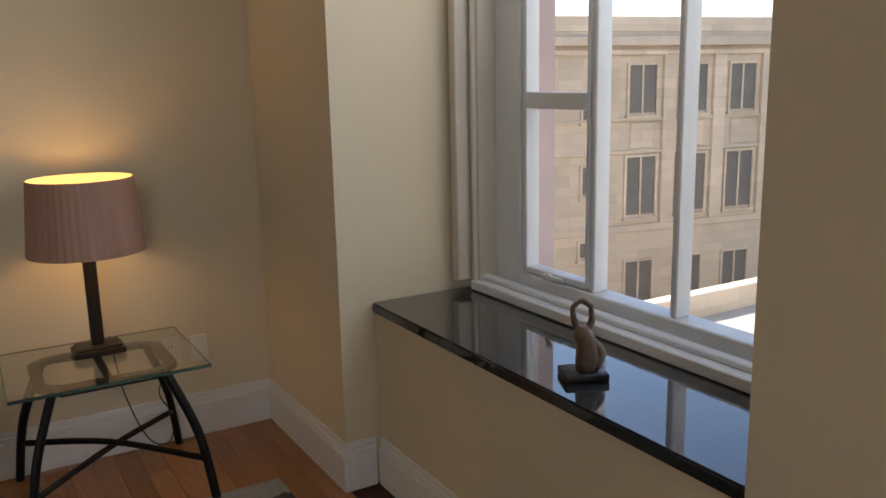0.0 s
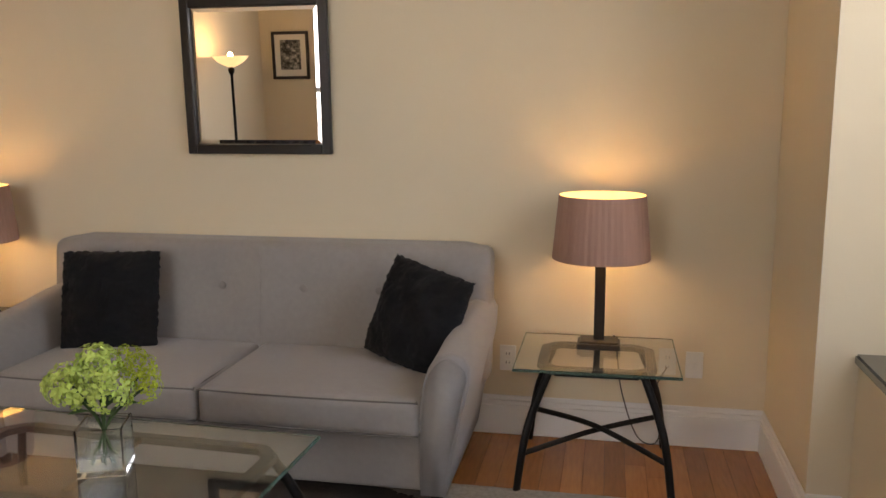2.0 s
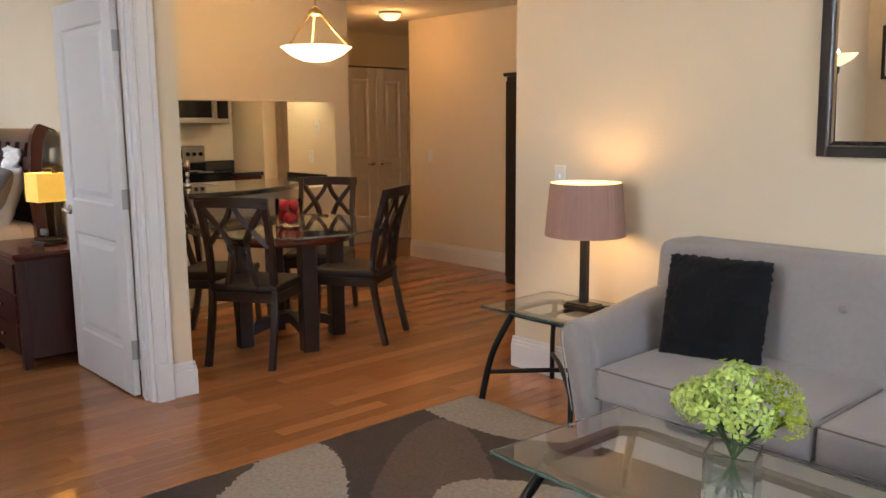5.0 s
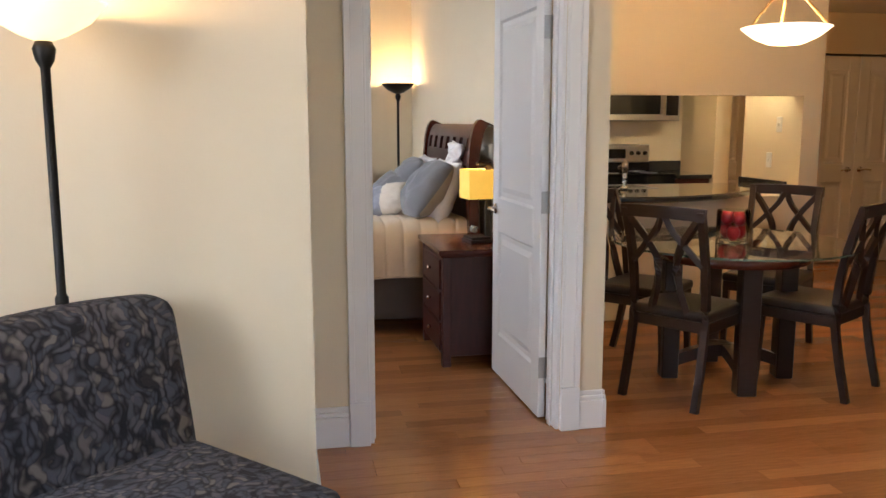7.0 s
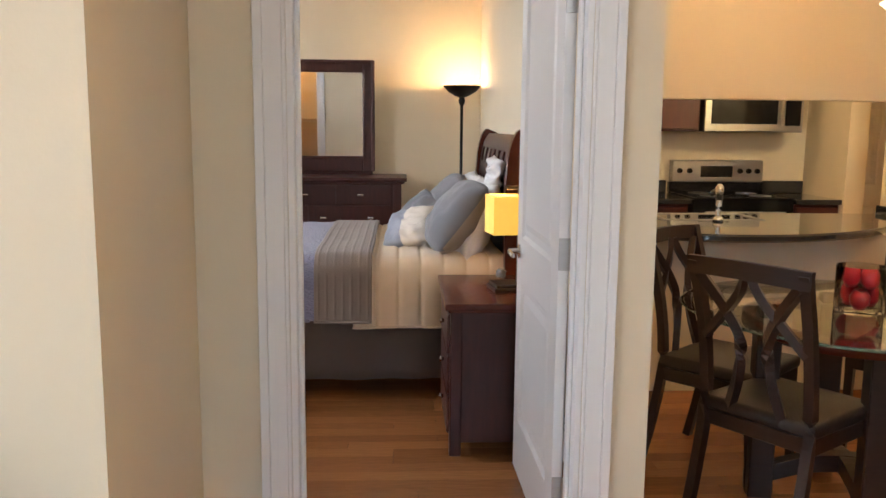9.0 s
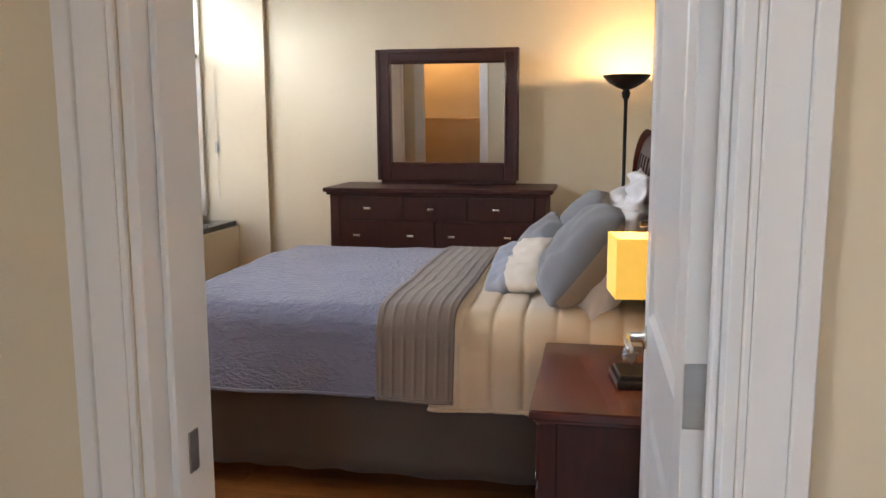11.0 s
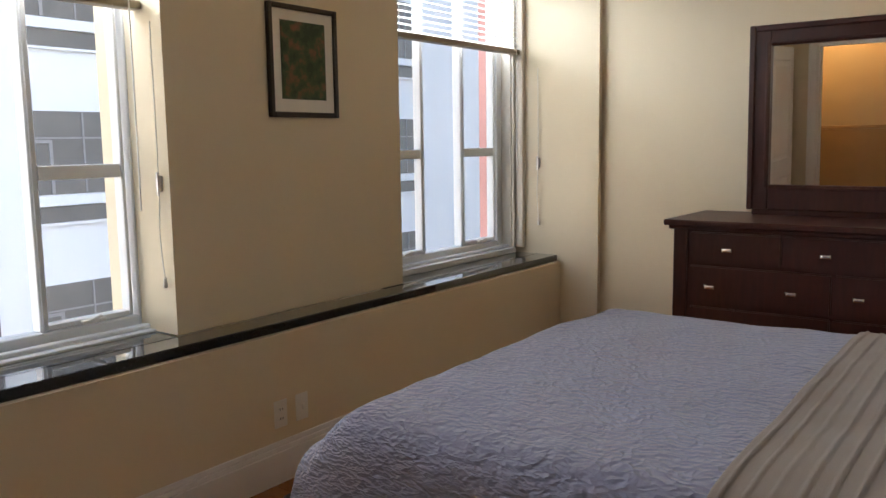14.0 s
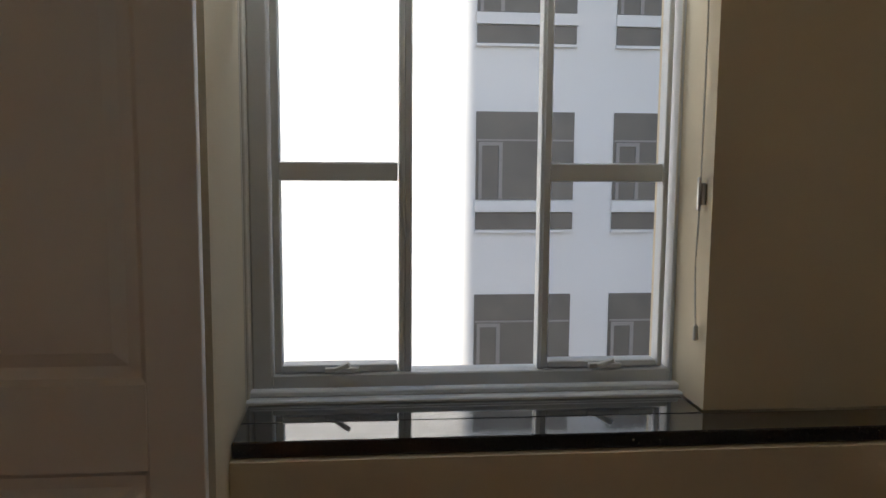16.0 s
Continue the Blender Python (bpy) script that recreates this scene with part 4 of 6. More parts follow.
def armchair():
    m = material("leaf_weave", (0.02, 0.022, 0.03), 0.85, grain=0.5, grain_scale=200)
    t = m.node_tree
    b = t.nodes["Principled BSDF"]
    co = [n for n in t.nodes if n.type == "TEX_COORD"][0]
    mp = t.nodes.new("ShaderNodeMapping")
    mp.inputs["Scale"].default_value, mp.inputs["Rotation"].default_value = (50, 50, 18), (0.35, 0.45, 0.3)
    nz = t.nodes.new("ShaderNodeTexNoise")
    nz.inputs["Scale"].default_value = 9
    wp = t.nodes.new("ShaderNodeVectorMath")
    wp.operation = "MULTIPLY_ADD"
    wp.inputs[1].default_value = (0.16, 0.16, 0.16)
    t.links.new(co.outputs["Object"], nz.inputs["Vector"])
    t.links.new(nz.outputs["Color"], wp.inputs[0])
    t.links.new(co.outputs["Object"], wp.inputs[2])
    t.links.new(wp.outputs["Vector"], mp.inputs["Vector"])
    vo = t.nodes.new("ShaderNodeTexVoronoi")
    vo.feature = "F1"
    vo.inputs["Scale"].default_value = 1.0
    t.links.new(mp.outputs["Vector"], vo.inputs["Vector"])
    tone = t.nodes.new("ShaderNodeValToRGB")
    tone.color_ramp.elements[0].color, tone.color_ramp.elements[0].position = (0.05, 0.055, 0.075, 1), 0.25
    tone.color_ramp.elements[1].color, tone.color_ramp.elements[1].position = (0.15, 0.135, 0.125, 1), 0.9
    mid = tone.color_ramp.elements.new(0.6)
    mid.color = (0.075, 0.077, 0.095, 1)
    t.links.new(vo.outputs["Color"], tone.inputs["Fac"])
    rp = t.nodes.new("ShaderNodeValToRGB")
    rp.color_ramp.elements[0].color, rp.color_ramp.elements[0].position = (1, 1, 1, 1), 0.35
    rp.color_ramp.elements[1].color, rp.color_ramp.elements[1].position = (0.16, 0.16, 0.2, 1), 0.72
    t.links.new(vo.outputs["Distance"], rp.inputs["Fac"])
    mul = t.nodes.new("ShaderNodeMix")
    mul.data_type, mul.blend_type = "RGBA", "MULTIPLY"
    mul.inputs["Factor"].default_value = 1.0
    t.links.new(tone.outputs["Color"], mul.inputs["A"])
    t.links.new(rp.outputs["Color"], mul.inputs["B"])
    t.links.new(mul.outputs["Result"], b.inputs["Base Color"])
    e = thing("slipper_chair", "armless chair in dark leaf-patterned fabric", "chair", pose(-2.60, -0.025, 0, 0, 0, 132))
    part("seat", cushion_block(-0.32, 0.32, -0.36, 0.30, 0.20, 0.45, 0.02, r=0.05), m, e, smooth=True)
    bk = cushion_block(-0.32, 0.32, 0.22, 0.38, 0.30, 0.865, 0.02, r=0.06)
    for v in bk.verts:
        v.co.y += 0.22 * max(0, v.co.z - 0.35) ** 1.2
    part("backrest", bk, m, e, smooth=True)
    for x in (-0.26, 0.26):
        for y in (-0.3, 0.3):
            part("leg", lathe([(0.016, 0), (0.024, 0.21)], 10, (x, y, 0)), ESPRESSO, e, "tapered dark wooden leg")


armchair()
OPAL = material("opal_glass", (0.95, 0.85, 0.65), 0.4, emit=(1.0, 0.62, 0.25), power=0.36)


def torchiere(m, label, bowl, opal):
    e = thing("floor_lamp", label, "lamp", m, "torchiere floor lamps")
    h = m.translation.z
    e.location.z = 0
    part("base", lathe([(0.11, 0), (0.11, 0.012), (0.08, 0.03), (0.02, 0.045), (0.014, 0.06)], 32), IRON, e, smooth=True)
    part("pole", lathe([(0.0125, 0.05), (0.0125, 0.85), (0.018, 0.86), (0.018, 0.90), (0.0125, 0.91), (0.0125, h - 0.17), (0.024, h - 0.15), (0.03, h - 0.12), (0.016, h - 0.09)], 16), IRON, e, smooth=True)
    b = lathe([(0.02, h - 0.10), (0.06, h - 0.085), (0.12, h - 0.05), (0.160, h - 0.006), (0.163, h), (0.155, h), (0.116, h - 0.044), (0.058, h - 0.078), (0.0, h - 0.085)], 40)
    part("bowl", b, bowl, e, "open uplight bowl", True)
    part("bulb", lathe([(0.0, h - 0.07), (0.02, h - 0.065), (0.028, h - 0.045), (0.018, h - 0.02), (0.0, h - 0.012)], 14), BULB, e, "lit warm bulb")
    x, y, z = m.translation
    lamp("torchiere_glow", "POINT", 4.5 if opal else 8, pose(x, y, h + 0.008), 0.02, colour=WARM)
    return e


torchiere(pose(-2.94, -0.295, 1.69), "black floor lamp with glowing opal glass bowl", OPAL, True)
torchiere(pose(-8.79, 1.50, 1.755), "black torchiere floor lamp beside the headboard", IRON, False)


# ---- dining and kitchen ----
def dining_chair(m):
    """Origin between the back legs on the floor; the seat goes towards +y."""
    e = thing("dining_chair", "espresso wooden dining chair with lattice back and leather seat", "chair", m, "chairs round the dining table")
    part("seat", cushion_block(-0.215, 0.215, 0.02, 0.44, 0.425, 0.475, 0.012, r=0.02), LEATHER, e, "dark leather seat pad", True)
    part("seat_frame", boxes([(-0.20, 0.20, 0.03, 0.055, 0.37, 0.425), (-0.20, 0.20, 0.405, 0.43, 0.37, 0.425), (-0.21, -0.185, 0.03, 0.43, 0.37, 0.425), (0.185, 0.21, 0.03, 0.43, 0.37, 0.425)], 0.003), ESPRESSO, e)
    for s in (-1, 1):
        part("leg", tube(curve_pts([(s * 0.20, -0.05, 0), (s * 0.198, 0.0, 0.22), (s * 0.195, 0.03, 0.44), (s * 0.195, 0.005, 0.70), (s * 0.20, -0.07, 0.97)], 5), 0.024, 4), ESPRESSO, e)
        part("leg", tube(curve_pts([(s * 0.19, 0.43, 0), (s * 0.19, 0.42, 0.2), (s * 0.19, 0.41, 0.42)], 4), 0.019, 4, taper=0.026), ESPRESSO, e)
    part("top_rail", tube(curve_pts([(-0.222, -0.068, 0.952), (0, -0.086, 0.958), (0.222, -0.068, 0.952)], 6), 0.042, 4, flat=0.4), ESPRESSO, e)

    def yb(z):
        return 0.02 - 0.09 * max(0, (z - 0.55) / 0.4) ** 1.3

    for s in (-1, 1):
        part("lattice_slat", tube(curve_pts([(s * 0.105, 0.035, 0.44), (s * 0.062, yb(0.60), 0.58), (s * 0.050, yb(0.70), 0.70), (s * 0.09, yb(0.80), 0.80), (s * 0.182, yb(0.925), 0.925)], 6), 0.022, 4, flat=0.9), ESPRESSO, e)
        part("lattice_slat", tube(curve_pts([(s * 0.188, yb(0.70), 0.70), (s * 0.115, yb(0.78), 0.78), (s * 0.04, yb(0.87), 0.87), (s * 0.010, yb(0.935), 0.935)], 6), 0.020, 4, flat=0.75), ESPRESSO, e)
    return e


first = dining_chair(pose(-4.211, 2.15, 0, 0, 0, 34))
for x, y, a in ((-4.15, 3.17, 121.6), (-5.185, 3.40, 222), (-5.06, 2.20, -48)):
    copy_thing(first, pose(x, y, 0, 0, 0, a))


def dining_table():
    e = thing("dining_table", "round glass dining table on a dark wooden pedestal", "table", pose(-4.535, 2.675, 0))
    t = part("glass_top", lathe([(0.0, 0.738), (0.622, 0.738), (0.63, 0.742), (0.63, 0.746), (0.622, 0.75), (0.0, 0.75)], 72), GLASS, e, "thick round glass top")
    ge = lathe([(0.6265, 0.7405), (0.6315, 0.742), (0.6315, 0.746), (0.6265, 0.7475)], 72)
    bmesh.ops.delete(ge, geom=[f for f in ge.faces if len(f.verts) > 4], context="FACES_ONLY")
    part("glass_edge", ge, GLASSEDGE, t, "green tinted glass edge")
    t.visible_shadow = False
    ar = lathe([(0.36, 0.66), (0.40, 0.66), (0.40, 0.705), (0.36, 0.705), (0.36, 0.66)], 48)
    bmesh.ops.delete(ar, geom=[f for f in ar.faces if len(f.verts) > 4], context="FACES_ONLY")
    part("apron_ring", ar, CHERRY, e, "reddish wooden ring under the glass", True)
    for k in range(4):
        a = math.radians(-12 + 90 * k)
        part("leg", moved(boxes([(0.265, 0.355, -0.05, 0.05, 0, 0.70), (0.285, 0.345, -0.04, 0.04, 0.70, 0.738)], 0.005), pose(0, 0, 0, 0, 0, math.degrees(a))), ESPRESSO, e)
    for k in range(2):
        a = math.radians(-12 + 90 * k)
        bm = bmesh.new()
        n, rings = 12, []
        for i in range(n + 1):
            x = -0.266 + 0.532 * i / n
            z = 0.10 + 0.001 * k + 0.055 * (1 - (x / 0.266) ** 2)
            rings.append([bm.verts.new((x, y, z + dz)) for y, dz in ((-0.028, -0.035), (0.028, -0.035), (0.028, 0.03), (-0.028, 0.03))])
        for p, q in zip(rings, rings[1:]):
            for i in range(4):
                bm.faces.new((p[i], p[(i + 1) % 4], q[(i + 1) % 4], q[i]))
        bm.faces.new(rings[0][::-1])
        bm.faces.new(rings[-1])
        bmesh.ops.recalc_face_normals(bm, faces=bm.faces)
        part("stretcher", moved(bm, pose(0, 0, 0, 0, 0, math.degrees(a))), ESPRESSO, e)


dining_table()


THIN = material("thin_glass", (0.97, 0.98, 0.98), 0.0, vary=0.0, trans=1.0, ior=1.12)


def apple_bowl():
    e = thing("fruit_bowl", "glass cylinder filled with red apples", "bowl", pose(-4.49, 2.655, 0.7505))
    part("bowl", lathe([(0.0, 0), (0.085, 0), (0.085, 0.17), (0.08, 0.17), (0.08, 0.012), (0.0, 0.012)], 40), THIN, e, "clear glass cylinder", True).visible_shadow = False
    AP = material("red_apple", (0.38, 0.012, 0.02), 0.3, second=(0.27, 0.01, 0.015), scale=12)
    for x, y, z in ((-0.038, -0.02, 0.05), (0.038, -0.02, 0.05), (0.0, 0.042, 0.05), (-0.03, 0.025, 0.115), (0.036, 0.015, 0.118), (0.0, -0.038, 0.12)):
        part("apple", lathe([(0.0, -0.028), (0.018, -0.035), (0.034, -0.012), (0.036, 0.008), (0.024, 0.03), (0.008, 0.03), (0.0, 0.022)], 16, (x, y, z)), AP, e, "", True)


apple_bowl()


def pendant():
    x, y, z = -4.50, 2.902, 1.768
    e = thing("pendant_light", "lit opal glass bowl pendant hanging over the dining table", "ceiling lamp", pose(x, y, z))
    part("bowl", lathe([(0.0, 0), (0.085, 0.008), (0.160, 0.04), (0.208, 0.078), (0.225, 0.092), (0.219, 0.095), (0.202, 0.082), (0.160, 0.046), (0.080, 0.014), (0.0, 0.006)], 48), material("pendant_glass", (0.95, 0.9, 0.75), 0.4, emit=(1.0, 0.74, 0.42), power=0.45), e, "glowing opal glass bowl", True)
    BR = material("warm_brass", (0.55, 0.38, 0.16), 0.3, metal=1.0)
    for k in range(3):
        a = math.radians(35 + 120 * k)
        part("rod", tube([(0.215 * math.cos(a), 0.215 * math.sin(a), 0.088), (0.03 * math.cos(a), 0.03 * math.sin(a), 0.30)], 0.007, 6), BR, e)
    part("hub", lathe([(0.0, 0.28), (0.04, 0.285), (0.045, 0.31), (0.015, 0.34), (0.0, 0.345)], 20), BR, e, smooth=True)
    part("stem", lathe([(0.008, 0.33), (0.008, H - z)], 10), BR, e)
    part("canopy", lathe([(0.0, H - z - 0.03), (0.05, H - z - 0.025), (0.065, H - z)], 24), BR, e, smooth=True)
    lamp("pendant_glow", "POINT", 14, pose(x, y, z + 0.14), 0.09, colour=WARM)
    lamp("pendant_glow_low", "POINT", 6, pose(x, y, z - 0.05), 0.12, colour=WARM)


pendant()
def bar_top():
    """A slab with a bowed front edge and a rounded nose."""
    bm = bmesh.new()
    n, rows = 28, []
    for i in range(n + 1):
        y = 1.89 + 2.10 * i / n
        x = max(-6.07, -5.53 - 0.47 * (y - 2.72) ** 2)
        rows.append([bm.verts.new(v) for v in ((-6.60, y, 0.857), (x - 0.012, y, 0.857), (x, y, 0.866), (x, y, 0.888), (x - 0.012, y, 0.897), (-6.60, y, 0.897))])
    for a, b in zip(rows, rows[1:]):
        for k in range(6):
            bm.faces.new((a[k], a[(k + 1) % 6], b[(k + 1) % 6], b[k]))
    bm.faces.new(rows[0][::-1])
    bm.faces.new(rows[-1])
    bmesh.ops.recalc_face_normals(bm, faces=bm.faces)
    return bm


structure("bar_counter", bar_top(), GRANITE, "polished black granite bar counter with a bowed front", "counter")
CABR = material("cherry_cabinet", (0.07, 0.014, 0.009), 0.35, vary=0.25, scale=6, stretch=(6, 6, 1), grain=0.05)


def kitchen():
    e = thing("cooking_range", "black and stainless electric range with control panel", "stove", pose(-8.2, 3.51, 0))
    part("body", boxes([(0, 0.62, -0.38, 0.38, 0.0, 0.90)], 0.006), BLACKGLASS, e)
    part("cooktop", box(0.0, 0.64, -0.38, 0.38, 0.901, 0.912, 0.003), BLACKGLASS, e)
    g = part("control_panel", box(0.0, 0.08, -0.37, 0.37, 0.99, 1.165, 0.008), STEEL, e, "stainless control panel")
    part("backguard", box(0.0, 0.06, -0.38, 0.38, 0.912, 0.99, 0.002), BLACKGLASS, e)
    part("display", box(0.08, 0.084, -0.14, 0.12, 1.03, 1.12, 0.002), BLACKGLASS, g)
    for y in (-0.31, -0.23, 0.18, 0.25, 0.32):
        part("knob", moved(lathe([(0.022, 0), (0.018, 0.022), (0.0, 0.023)], 16), pose(0.08, y, 1.08, 0, 90, 0)), BLACKGLASS, g)
    for x, y in ((0.2, -0.19), (0.2, 0.19), (0.46, -0.19), (0.46, 0.19)):
        part("burner", lathe([(0.08, 0.9125), (0.08, 0.9145), (0.07, 0.9145), (0.07, 0.9125)], 28, (x, y, 0)), STEEL, e)
    part("oven_handle", tube([(0.66, -0.3, 0.80), (0.66, 0.3, 0.80)], 0.012, 8), STEEL, e)
    m = thing("microwave", "stainless over-the-range microwave oven", "microwave", pose(-8.2, 3.65, 1.39))
    part("body", box(0.0, 0.38, -0.38, 0.38, 0, 0.42, 0.006), STEEL, m)
    part("door_glass", box(0.38, 0.386, -0.33, 0.18, 0.06, 0.36, 0.003), BLACKGLASS, m)
    part("keypad", box(0.38, 0.386, 0.24, 0.36, 0.05, 0.38, 0.003), BLACKGLASS, m)
    part("handle", tube([(0.41, 0.21, 0.05), (0.41, 0.21, 0.37)], 0.010, 8), STEEL, m)
    for n, (y0, y1, z0, z1, d) in enumerate(((1.9, 3.10, 0.0, 0.86, 0.6), (3.90, 4.24, 0.0, 0.86, 0.6), (1.9, 2.55, 1.39, 2.1, 0.33), (2.57, 3.25, 1.39, 2.1, 0.33), (3.27, 4.03, 1.82, 2.1, 0.33))):
        c = thing("kitchen_cabinet", "dark cherry kitchen cabinet with panel door", "cabinet", pose(-8.2, (y0 + y1) / 2, z0), "kitchen cabinets")
        w = (y1 - y0) / 2
        part("body", box(0, d, -w, w, 0, z1 - z0, 0.003), CABR, c)
        k = part("door", boxes([(d + 0.002, d + 0.02, -w + 0.01, w - 0.01, 0.02, z1 - z0 - 0.02)], 0.003), CABR, c)
        part("handle", tube([(d + 0.035, w - 0.06, (z1 - z0) * 0.5 - 0.05), (d + 0.035, w - 0.06, (z1 - z0) * 0.5 + 0.05)], 0.006, 6), STEEL, k)
    for y0, y1 in ((1.9, 3.115), (3.90, 4.245)):
        tagged(part("kitchen_counter", boxes([(-8.199, -7.56, y0, y1, 0.862, 0.90), (-8.199, -8.18, y0, y1, 0.90, 1.0)], 0.004), GRANITE), "polished black granite kitchen counter", "counter", "kitchen counters")
    f = thing("kitchen_faucet", "chrome kitchen faucet standing on the bar counter", "faucet", pose(-6.12, 2.75, 0.897, 0, 0, 180))
    part("spout", tube(curve_pts([(0, 0, 0), (0, 0, 0.13), (0.03, 0, 0.17), (0.10, 0, 0.15)], 6), 0.016, 10), CHROME, f, smooth=True)
    part("handle", lathe([(0.022, 0.12), (0.024, 0.19), (0.012, 0.21), (0.0, 0.212)], 14), CHROME, f, smooth=True)
    part("base", lathe([(0.03, 0), (0.028, 0.02), (0.018, 0.03)], 16), CHROME, f, smooth=True)
    s = thing("kitchen_sink", "stainless sink basin set into the bar counter", "sink", pose(-6.35, 2.75, 0.897))
    part("rim", boxes([(-0.2, 0.17, -0.3, -0.27, 0, 0.004), (-0.2, 0.17, 0.27, 0.3, 0, 0.004), (-0.2, -0.17, -0.27, 0.27, 0, 0.004), (0.14, 0.17, -0.27, 0.27, 0, 0.004)], 0.001), STEEL, s)


kitchen()
tagged(part("bar_backsplash", box(-6.72, -6.085, 4.005, 4.03, 0.0, 0.94, 0.004), GRANITE), "low black granite panel beside the kitchen bar", "panel")
structure("wall_kitchen_pier", box(-6.72, -6.083, 4.033, 4.18, 0, LOW), WALL, "cream kitchen wall with switch plates", "wall")
outlet(pose(-6.34, 4.033, 1.09), "white light switch on the kitchen wall", 1)
outlet(pose(-6.23, 4.033, 1.36), "white switch plate on the kitchen wall", 1)
spot = thing("recessed_spotlight", "small lit recessed spotlight in the header", "ceiling lamp", pose(-6.4, 3.9, LOW))
part("trim_ring", lathe([(0.05, -0.004), (0.05, 0), (0.035, 0), (0.035, -0.004), (0.05, -0.004)], 24), PLASTIC, spot)
part("lens", lathe([(0.0, -0.002), (0.034, -0.002), (0.034, 0.0), (0.0, 0.0)], 20), BULB, spot)
lamp("kitchen_spot_glow", "POINT", 11, pose(-6.35, 3.90, 1.98), 0.04, colour=(1.0, 0.85, 0.5))
# Fill light with no fixture behind it, added to brighten the kitchen.
lamp("kitchen_fill", "POINT", 7, pose(-7.2, 3.0, 2.25), 0.08, colour=WARM)
hall = thing("ceiling_light", "flush glass ceiling light in the hall", "ceiling lamp", pose(-6.2, 4.85, LOW))
part("rim", lathe([(0.10, -0.02), (0.11, 0), (0.0, 0)], 24), STEEL, hall)
part("diffuser", lathe([(0.0, -0.08), (0.06, -0.07), (0.095, -0.035), (0.10, -0.02)], 24), OPAL, hall, "glowing glass diffuser", True)
lamp("hall_glow", "POINT", 3.2, pose(-6.2, 4.85, LOW - 0.2), 0.08, colour=(1.0, 0.48, 0.14))


def tall_cabinet():
    e = thing("tall_cabinet", "tall narrow black cabinet standing in the hall", "cabinet", pose(-4.44, 5.22, 0))
    part("body", box(-0.45, 0.45, -0.18, 0.19, 0.0, 1.76, 0.006), BLACKWOOD, e)
    part("top", box(-0.47, 0.47, -0.20, 0.195, 1.76, 1.79, 0.004), BLACKWOOD, e)
    for x in (-0.225, 0.225):
        part("door", box(x - 0.215, x + 0.215, -0.20, -0.182, 0.06, 1.72, 0.004), BLACKWOOD, e)


tall_cabinet()


# ---- bedroom ----
def quilt_material(name, colour, second, kind):
    m = material(name, colour, 0.85, second=second, scale=5, sheen=0.3)
    t = m.node_tree
    b = t.nodes["Principled BSDF"]
    co = [n for n in t.nodes if n.type == "TEX_COORD"][0]
    bp = t.nodes.new("ShaderNodeBump")
    bp.inputs["Distance"].default_value = 0.02
    if kind == "pebble":
        v = t.nodes.new("ShaderNodeTexVoronoi")
        v.inputs["Scale"].default_value = 60
        mp = t.nodes.new("ShaderNodeMapping")
        mp.inputs["Scale"].default_value = (1.0, 0.6, 1.0)
        nz = t.nodes.new("ShaderNodeTexNoise")
        nz.inputs["Scale"].default_value = 18
        mxv = t.nodes.new("ShaderNodeMix")
        mxv.data_type = "VECTOR"
        mxv.inputs["Factor"].default_value = 0.06
        t.links.new(co.outputs["Object"], mp.inputs["Vector"])
        t.links.new(mp.outputs["Vector"], mxv.inputs["A"])
        t.links.new(nz.outputs["Color"], mxv.inputs["B"])
        t.links.new(mxv.outputs["Result"], v.inputs["Vector"])
        t.links.new(v.outputs["Distance"], bp.inputs["Height"])
        bp.inputs["Strength"].default_value = 0.55
    else:
        v = t.nodes.new("ShaderNodeTexNoise")
        v.inputs["Scale"].default_value, v.inputs["Detail"].default_value = 300, 2
        t.links.new(co.outputs["Object"], v.inputs["Vector"])
        t.links.new(v.outputs["Fac"], bp.inputs["Height"])
        bp.inputs["Strength"].default_value = 0.2
    t.links.new(bp.outputs["Normal"], b.inputs["Normal"])
    return m


QUILT = quilt_material("blue_grey_quilt", (0.20, 0.21, 0.315), (0.26, 0.272, 0.39), "pebble")
BAND = quilt_material("taupe_band", (0.20, 0.155, 0.125), (0.24, 0.19, 0.155), "weave")
IVORY = quilt_material("ivory_coverlet", (0.68, 0.52, 0.34), (0.75, 0.60, 0.42), "weave")
SKIRT = quilt_material("taupe_skirt", (0.19, 0.15, 0.13), (0.23, 0.185, 0.16), "weave")
BLUEP = quilt_material("blue_grey_sham", (0.17, 0.17, 0.185), (0.205, 0.205, 0.22), "weave")
LINEN = quilt_material("white_linen", (0.72, 0.70, 0.70), (0.8, 0.78, 0.78), "weave")
BW0, BW1, BF, BH, TOP = -7.30, -5.74, -0.47, 1.54, 0.735


